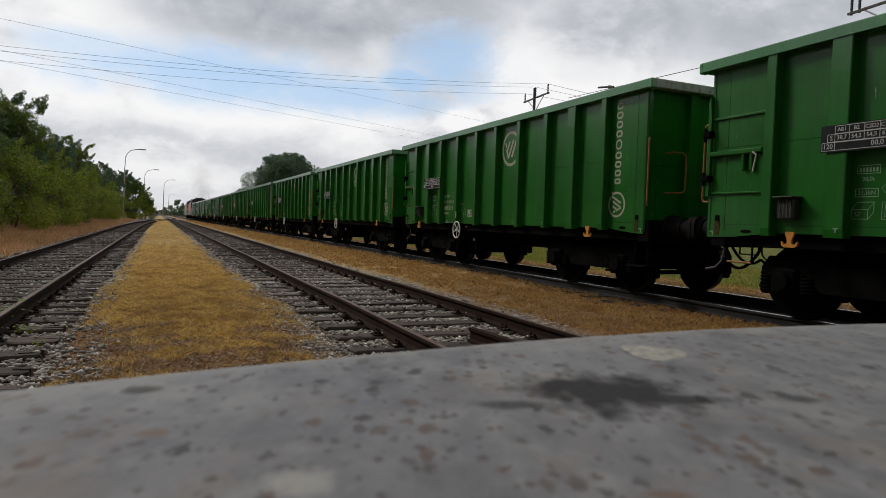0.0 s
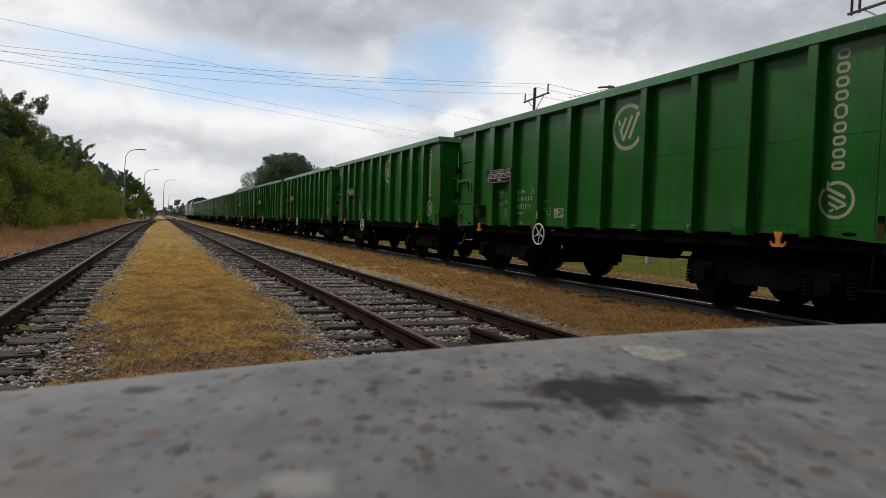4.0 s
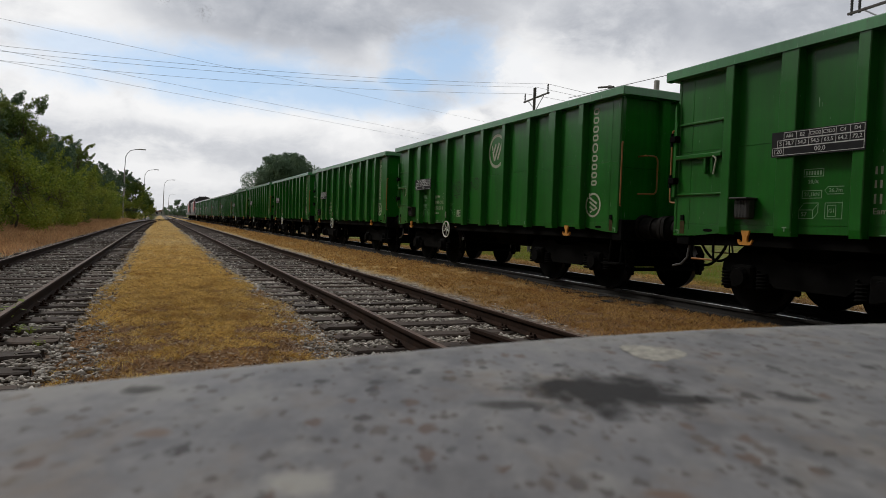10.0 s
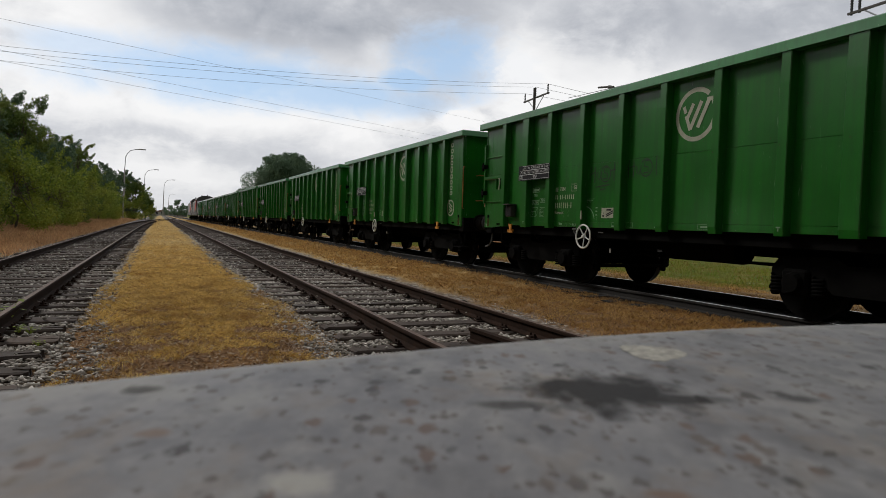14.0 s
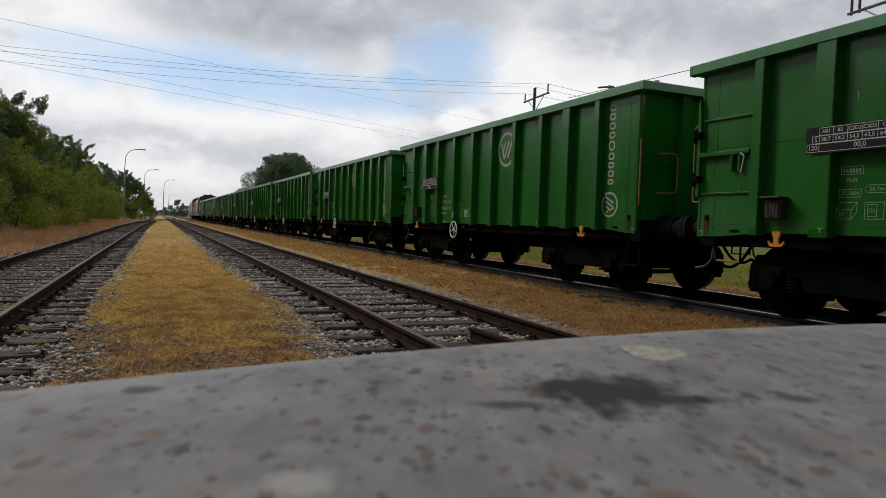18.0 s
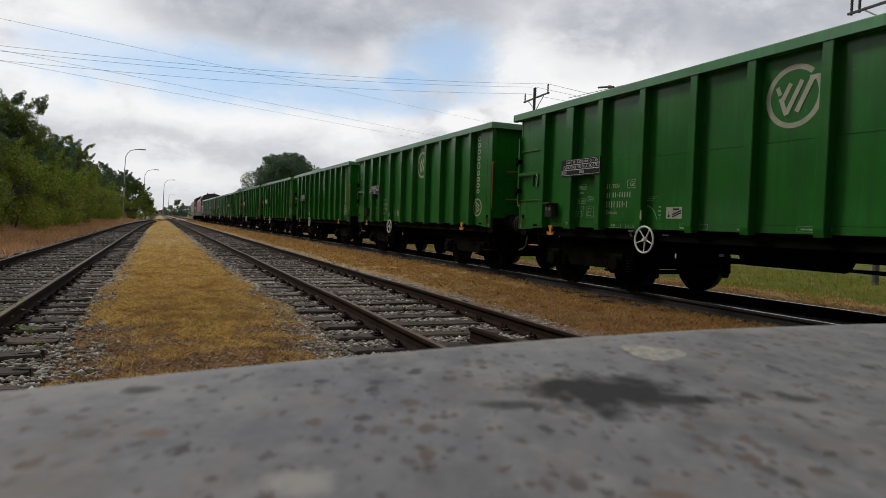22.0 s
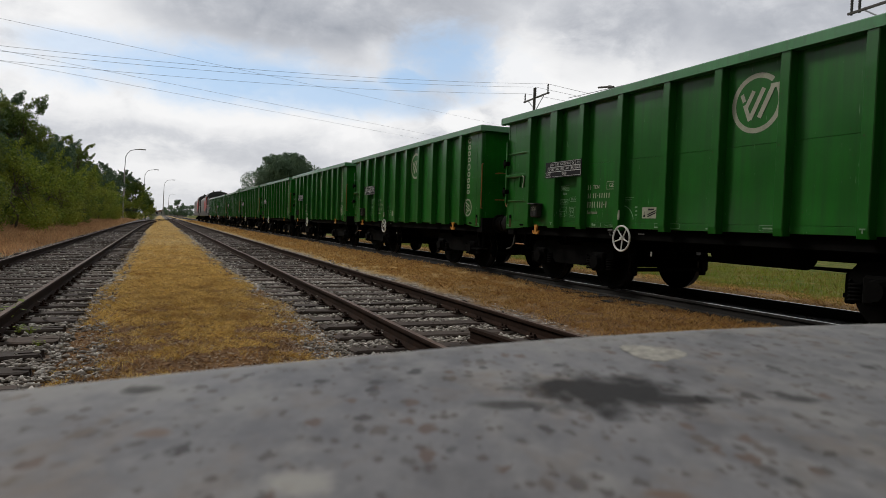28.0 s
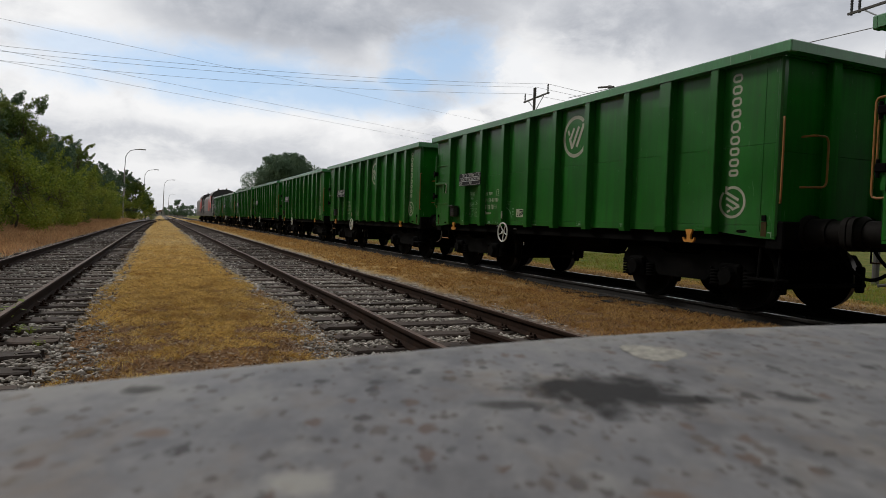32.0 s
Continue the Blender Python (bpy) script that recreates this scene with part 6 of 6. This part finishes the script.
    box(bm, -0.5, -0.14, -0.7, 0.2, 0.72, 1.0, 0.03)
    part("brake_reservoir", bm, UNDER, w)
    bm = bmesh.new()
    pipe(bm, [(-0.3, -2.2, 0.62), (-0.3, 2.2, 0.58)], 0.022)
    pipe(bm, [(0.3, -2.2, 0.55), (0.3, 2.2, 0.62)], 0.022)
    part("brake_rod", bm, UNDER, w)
    sm = spring_mesh()
    for y in (-3.25, 3.25):
        b = part("bogie", bogie_frame(1), UNDER, w)
        b.matrix_basis = pose(0, y, 0)
        for x in (-1.03, 1.03):
            for u in (-1.17, -0.63, 0.63, 1.17):
                sp = part("coil_spring", sm, UNDER, b)
                sp.matrix_basis = pose(x, u, 0.30)
    wl = {s: wheel_mesh(s) for s in (-1, 1)}
    for y in AXLES:
        bm = bmesh.new()
        rod(bm, (-1.0, 0, 0), (1.0, 0, 0), 0.075, None, 12)
        ax = part("axle", bm, UNDER, w)
        ax.matrix_basis = pose(0, y, WHEEL_R)
        for s in (-1, 1):
            part("wheel", wl[s], UNDER, ax, "black wheel with a bright worn tread").matrix_basis = pose(s * 0.7525, 0, 0)
    for sign, f in ((-1, 1), (1, -1)):
        markings(w, sign)
        data_plate(w, sign)
        handwheel(w, sign, 1.28 * f, 0.885)
        hook(w, sign, 3.84 * f)
        hook(w, sign, -3.75 * f)
        corner_door(w, sign, f)
        bm = bmesh.new()
        box(bm, sign * (WALL + 0.005), sign * (WALL + 0.13), 3.79 * f, 4.01 * f, 1.20, 1.45, 0.02)
        box(bm, sign * (WALL + 0.0), sign * (WALL + 0.19), 3.77 * f, 4.03 * f, 1.445, 1.465, 0.006)
        lb = part("tail_lamp_box", bm, GREYBOX, w, "grey wire-guarded label box")
        bm = bmesh.new()
        for k in range(5):
            pipe(bm, [(sign * (WALL + 0.138), (3.81 + k * 0.045) * f, 1.22), (sign * (WALL + 0.138), (3.81 + k * 0.045) * f, 1.43)], 0.004, 4)
        part("guard_bars", bm, BLACK, lb)
        for s in (-1, 1):
            bm = bmesh.new()
            box(bm, sign * (WALL + 0.001), sign * (WALL + 0.007), s * (END[s] - 0.255), s * (END[s] - 0.18), END_SILL + 0.03, 1.17)
            part("rust_patch", bm, RUSTSTAIN, w, "rust-stained lashing plate")
            bm = bmesh.new()
            box(bm, sign * (WALL + 0.001), sign * (WALL + 0.016), s * (END[s] - 0.245), s * (END[s] - 0.19), 1.178, 1.25)
            part("lashing_slot", bm, UNDER, w)
        # rails by the near end's corner and on the end wall
        e = -1 * f
        grab_rail(w, [(sign * (WALL - 0.04), e * (END[e] - 0.05), 2.40), (sign * (WALL + 0.02), e * (END[e] + 0.008), 2.40), (sign * (WALL + 0.02), e * (END[e] + 0.008), 1.40), (sign * (WALL - 0.04), e * (END[e] - 0.05), 1.40)])
        grab_rail(w, [(sign * 0.98, e * (END[e] - 0.05), 2.20), (sign * 0.98, e * (END[e] + 0.12), 2.20), (sign * 0.78, e * (END[e] + 0.12), 2.20), (sign * 0.74, e * (END[e] + 0.12), 2.14), (sign * 0.74, e * (END[e] + 0.12), 1.66), (sign * 0.78, e * (END[e] + 0.12), 1.60), (sign * 0.98, e * (END[e] - 0.05), 1.60)])
        e = f
        grab_rail(w, [(sign * (WALL - 0.06), e * (END[e] - 0.05), 2.46), (sign * (WALL - 0.06), e * (END[e] + 0.11), 2.46), (sign * (WALL - 0.06), e * (END[e] + 0.11), 1.43), (sign * (WALL - 0.06), e * (END[e] - 0.05), 1.43)])
        grab_rail(w, [(sign * (WALL - 0.12), e * (END[e] - 0.05), 2.34), (sign * (WALL - 0.12), e * (END[e] + 0.11), 2.34), (sign * (WALL - 0.12), e * (END[e] + 0.11), 1.75), (sign * (WALL - 0.12), e * (END[e] - 0.05), 1.75)])
        grab_rail(w, [(sign * 1.27, e * 4.48, 0.66), (sign * 1.27, e * 4.86, 0.66)], "step_bar")
        for u in (4.48, 4.86):
            bm = bmesh.new()
            pipe(bm, [(sign * 1.27, e * u, 0.98), (sign * 1.27, e * u, 0.65)], 0.014)
            part("step_hanger", bm, UNDER, w)
        bm = bmesh.new()
        tube(bm, [(sign * 1.27, e * 4.90, 0.86), (sign * 1.28, e * 4.93, 0.66), (sign * 1.29, e * 5.02, 0.57), (sign * 1.29, e * 5.18, 0.535)], 0.017)
        part("curved_step_iron", bm, WORNGREY, w, "worn grey curved step iron")
        # small bright fittings under the sill
        bm = bmesh.new()
        torus(bm, side_pose(sign, 1.74 * f, 0.965, -0.02), 0.045, 0.016, 16, 6, 0.4, 4.2)
        box(bm, sign * (WALL - 0.05), sign * (WALL + 0.02), (1.68 * f), (1.80 * f), 0.985, 1.02, 0.006)
        part("brake_bracket", bm, WORNGREY, w, "pale worn brake bracket")
        bm = bmesh.new()
        rod(bm, (sign * (WALL + 0.05), 0.90 * f, 0.96), (sign * (WALL + 0.05), 1.02 * f, 0.96), 0.009, None, 6)
        part("pin", bm, WORNGREY, w)
        bm = bmesh.new()
        box(bm, sign * 1.16, sign * 1.18, 0.97 * f, 0.99 * f, 0.63, 0.70, 0.003)
        part("white_tag", bm, WHITE, w, "small white lever tag")
    return w


def build_locomotive():
    """The engine at the far end of the train: dark rounded hood end, red cab, pale long hood."""
    lo = thing("locomotive", "red, pale and black diesel locomotive at the head of the train", "locomotive")
    bm = bmesh.new()
    box(bm, -1.45, 1.45, 0.4, 17.2, 0.95, 1.4, 0.05)
    part("frame", bm, LOCODARK, lo)

    def hull(name, y0, y1, half, z0, z1, mat, label=""):
        bm = bmesh.new()
        out = [(-half, z0), (half, z0), (half, z1 - 0.75)]
        out += [(half * math.cos(a), z1 - 0.75 + 0.75 * math.sin(a)) for a in [math.pi * k / 12 for k in range(1, 12)]]
        out += [(-half, z1 - 0.75)]
        prism(bm, out, Matrix(((1, 0, 0, 0), (0, 0, -1, y1), (0, 1, 0, 0), (0, 0, 0, 1))), y1 - y0)
        return part(name, bm, mat, lo, label)

    hull("short_hood", 1.3, 3.4, 1.35, 1.4, 4.05, LOCODARK, "dark rounded hood")
    hull("cab", 3.4, 5.9, 1.46, 1.4, 4.35, LOCODARK, "dark cab with a red upper side and an arched roof")
    bm = bmesh.new()
    out = [(1.5 * math.cos(a), 3.58 + 0.8 * math.sin(a)) for a in [math.pi * k / 14 for k in range(15)]]
    prism(bm, out, Matrix(((1, 0, 0, 0), (0, 0, -1, 6.0), (0, 1, 0, 0), (0, 0, 0, 1))), 4.7)
    part("cab_roof", bm, LOCODARK, lo, "dark arched roof")
    for y0, y1 in ((3.7, 4.5), (4.8, 5.6)):
        bm = bmesh.new()
        box(bm, -1.475, 1.475, y0, y1, 2.75, 3.45)
        part("cab_window", bm, GLASS, lo)
    for s in (-1, 1):
        bm = bmesh.new()
        box(bm, s * 1.455, s * 1.475, 3.45, 5.3, 2.0, 3.7)
        part("red_panel", bm, LOCORED, lo, "red cab side panel")
    hull("long_hood", 5.9, 16.6, 1.36, 1.4, 3.95, LOCOWHITE, "long pale hood")
    bm = bmesh.new()
    box(bm, -1.375, 1.375, 5.95, 16.5, 1.42, 1.62)
    part("lower_band", bm, LOCODARK, lo, "dark lower band")
    bm = bmesh.new()
    box(bm, -1.385, 1.385, 5.95, 8.8, 1.64, 3.18, 0.01)
    part("red_band", bm, LOCORED, lo, "red band on the hood sides")
    bm = bmesh.new()
    rod(bm, (0, 9.0, 3.9), (0, 9.0, 4.25), 0.22, None, 10)
    rod(bm, (0.3, 2.2, 4.3), (0.3, 2.2, 4.55), 0.08, None, 8)
    rod(bm, (-0.5, 4.2, 4.25), (-0.5, 4.2, 4.55), 0.08, None, 8)
    part("exhaust", bm, LOCODARK, lo)
    bm = bmesh.new()
    for x in (-1.42, -0.7, 0.7, 1.42):
        pipe(bm, [(x, 0.5, 1.4), (x, 0.5, 2.45)], 0.022)
    pipe(bm, [(-1.42, 0.5, 2.45), (1.42, 0.5, 2.45)], 0.022)
    for x in (-1.43, 1.43):
        pipe(bm, [(x, 0.5, 2.4), (x, 3.3, 2.4)], 0.022)
        for y in (1.4, 2.4):
            pipe(bm, [(x, y, 1.4), (x, y, 2.4)], 0.02)
    part("railing", bm, WHITE, lo, "pale handrails round the end platform")
    for x in (-0.875, 0.875):
        bm = bmesh.new()
        rod(bm, (x, 0.4, 1.06), (x, 0.05, 1.06), 0.12, 0.2, 12)
        part("buffer", bm, UNDER, lo)
    for y in (4.0, 13.5):
        b = part("bogie", bogie_frame(1), UNDER, lo)
        b.matrix_basis = pose(0, y, 0)
        for u in (-1.6, 0, 1.6):
            bm = bmesh.new()
            for s in (-1, 1):
                rod(bm, (s * 0.68, 0, 0), (s * 0.82, 0, 0), 0.5, None, 20)
            rod(bm, (-0.9, 0, 0), (0.9, 0, 0), 0.08, None, 8)
            part("wheelset", bm, UNDER, lo).matrix_basis = pose(0, y + u, 0.5)
    return lo


# middle of the second wagon along the line, second by second
RUN = (12.58, 11.80, 10.927, 9.977, 8.958, 7.888, 6.772, 5.592, 4.37, 3.121, 1.827, 0.488, -0.896, -2.321, -3.785, -5.284, -6.815, -8.376, -9.966, -11.584, -13.232, -14.91, -16.62, -18.362, -20.137, -21.94, -23.768, -25.615, -27.476, -29.347, -31.231, -33.141, -35.112)


def run(t):
    """The place of the second wagon at t seconds, smooth between whole seconds."""
    i = min(max(int(t), 0), 31)
    f = t - i
    p0, p1, p2, p3 = (RUN[max(i - 1, 0)] if i else 2 * RUN[0] - RUN[1] - 0.05), RUN[i], RUN[i + 1], (RUN[i + 2] if i < 31 else 2 * RUN[32] - RUN[31])
    return 0.5 * (2 * p1 + (p2 - p0) * f + (2 * p0 - 5 * p1 + 4 * p2 - p3) * f * f + (3 * p1 - p0 - 3 * p2 + p3) * f ** 3)


def on_track(y, ahead=3.25):
    """A vehicle's pose on the train's track, its two bogies on the line."""
    a, b = track_x(3, y - ahead), track_x(3, y + ahead)
    return pose((a + b) / 2, y, 0, 0, 0, math.degrees(math.atan2(a - b, 2 * ahead)))


def stroke(bm, m, line, half, lift):
    """A sprayed line: a flat ribbon along a few points."""
    up, low = [], []
    for k, (px, py) in enumerate(line):
        a, b = line[max(k - 1, 0)], line[min(k + 1, len(line) - 1)]
        d = Vector((b[1] - a[1], a[0] - b[0])).normalized() * half
        up.append(bm.verts.new(m @ Vector((px + d.x, py + d.y, lift + 0.0002 * k))))
        low.append(bm.verts.new(m @ Vector((px - d.x, py - d.y, lift + 0.0002 * k))))
    for k in range(len(line) - 1):
        bm.faces.new((up[k], up[k + 1], low[k + 1], low[k]))


def scrawl(w):
    """Thin black sprayed scribbles on two panels of one wagon."""
    loop = [(0.05 + 0.13 * math.cos(radians(a)), -0.01 + 0.13 * math.sin(radians(a))) for a in range(200, 520, 20)]
    marks = (
        ((-0.34, -0.14), (-0.35, 0.02), (-0.33, 0.13)), ((-0.36, -0.01), (-0.28, 0.02), (-0.20, 0.03)), ((-0.23, 0.12), (-0.22, 0.0), (-0.23, -0.14)),
        ((-0.16, 0.03), (-0.15, -0.07), (-0.11, -0.10), (-0.07, -0.04), (-0.06, 0.04)), loop,
        ((0.11, 0.10), (0.02, 0.09), (0.01, 0.01), (0.09, 0.0), (0.10, -0.08), (-0.01, -0.09)),
        ((0.27, 0.16), (0.26, 0.0), (0.27, -0.14)), ((0.17, 0.03), (0.27, 0.05), (0.40, 0.04)),
        ((-0.20, -0.22), (0.0, -0.20), (0.16, -0.19)), ((-0.08, -0.27), (0.06, -0.25)))
    for u0, z0, few in ((1.00, 1.93, len(marks)), (0.05, 1.97, 7)):
        bm = bmesh.new()
        m = side_pose(-1, u0, z0, 0.004)
        for i, line in enumerate(marks[:few]):
            stroke(bm, m, line, 0.0085, 0.0004 * i)
        part("scrawl", bm, SPRAY, w, "thin black sprayed scribble")


def box_tags(w):
    """Pale tags behind the guard bars of the label box."""
    for k in range(3):
        bm = bmesh.new()
        bars(bm, side_pose(-1, 3.965 - k * 0.06, 1.33, 0.1335), frame_bars(0, 0, 0.045, 0.065, 0.012) + [(0.0, 0.075, 0.05, 0.012)])
        part("paper_tag", bm, MARK, w, "pale paper tag in a label box")


PUFFS = []


def build_smoke():
    """Puffs of fine soot flecks, thinning outwards, that rise from the engine and drift apart."""
    mat = plain("brown_soot", (0.085, 0.066, 0.05), 1.0, 0.0, 0.3, 2, 20)
    rng = np.random.default_rng(17)
    sm = thing("exhaust_smoke", "thin brownish exhaust smoke rising above the locomotive", "smoke")
    for k in range(9):
        f = k / 8
        n, r = 2000, 0.85 + 0.65 * f
        p = rng.normal(size=(n, 3)) * r
        a, b = rng.normal(size=(n, 3)), rng.normal(size=(n, 3))
        a *= 0.018 / np.linalg.norm(a, axis=1)[:, None]
        b *= 0.018 / np.linalg.norm(b, axis=1)[:, None]
        puff = part("smoke_puff", tris("smoke_puff", np.stack([p - a, p + b, p + a, p - b], 1), mat, 4), mat, sm)
        start = Vector((8.3 - 0.9 * f + rng.normal() * 0.3, 141 + rng.normal() * 0.4, 5.0 + 5.4 * f))
        drift = Vector((-0.30 + rng.normal() * 0.4, 0.1, 0.40 + 0.9 * f))
        PUFFS.append((puff, start, drift))


WAGONS = []
LAST = 10


def build_train():
    first = build_wagon()
    WAGONS.append((first, -1))
    for k in range(0, LAST + 1):
        WAGONS.append((copy_thing(first, Matrix()), k))
    for w, k in WAGONS:
        if k in (2, 3):
            box_tags(w)
    for w, k in WAGONS:
        if k == 0:
            for ob in w.children:
                if ob.name.startswith("end_rim"):
                    ob.data = ob.data.copy()
                    ob.data.materials[0] = GREY_RIM
                    tagged(ob, "dusty grey worn end edge")
    scrawl(WAGONS[2][0])
    tagged(WAGONS[2][0], "green open freight wagon with black sprayed scribbles on its side")
    engine = build_locomotive()
    WAGONS.append((engine, LAST + 1))
    other = copy_thing(engine, Matrix())
    tagged(other, "second pale and red diesel locomotive coupled beyond the first")
    WAGONS.append((other, LAST + 2))


def motions():
    steps = [0.25 * i for i in range(129)]
    places = [run(t) for t in steps]
    for w, k in WAGONS:
        if k <= LAST:
            walk(w, [(t, on_track(y + k * PITCH_LEN)) for t, y in list(zip(steps, places))[::2]])
        else:
            walk(w, [(t, on_track(y + LAST * PITCH_LEN + 5.68 + 8.8 + 17.6 * (k - LAST - 1), 5.0) @ Matrix.Translation((0, -8.8, 0))) for t, y in list(zip(steps, places))[::2]])
        for ax in w.children:
            if ax.name.startswith("axle"):
                at = ax.matrix_basis.translation.copy()
                walk(ax, [(t, Matrix.Translation(at) @ Matrix.Rotation(-(y - places[0]) / WHEEL_R, 4, "X")) for t, y in zip(steps, places)])
    for p, start, drift in PUFFS:
        walk(p, [(t, Matrix.Translation(start + drift * t + Vector((0, 0, 0.34 * t * t)))) for t in (0, 2, 4, 8, 12, 16, 20, 24, 28, 32)])


# ---- build ----
build_ground()
build_ledge()
build_back_wall()
for i, (wx, wy, ws) in enumerate(((-1.50, 8.05, 0.17), (-1.13, 7.25, 0.075), (-0.97, 6.6, 0.05), (-1.24, 7.35, 0.06))):
    weed(wx, wy, ws, i)
build_train()
build_smoke()
build_street_lamps()
build_poles()
build_far_houses()
build_trees()
build_grass()
build_ballast()
build_tracks()
motions()
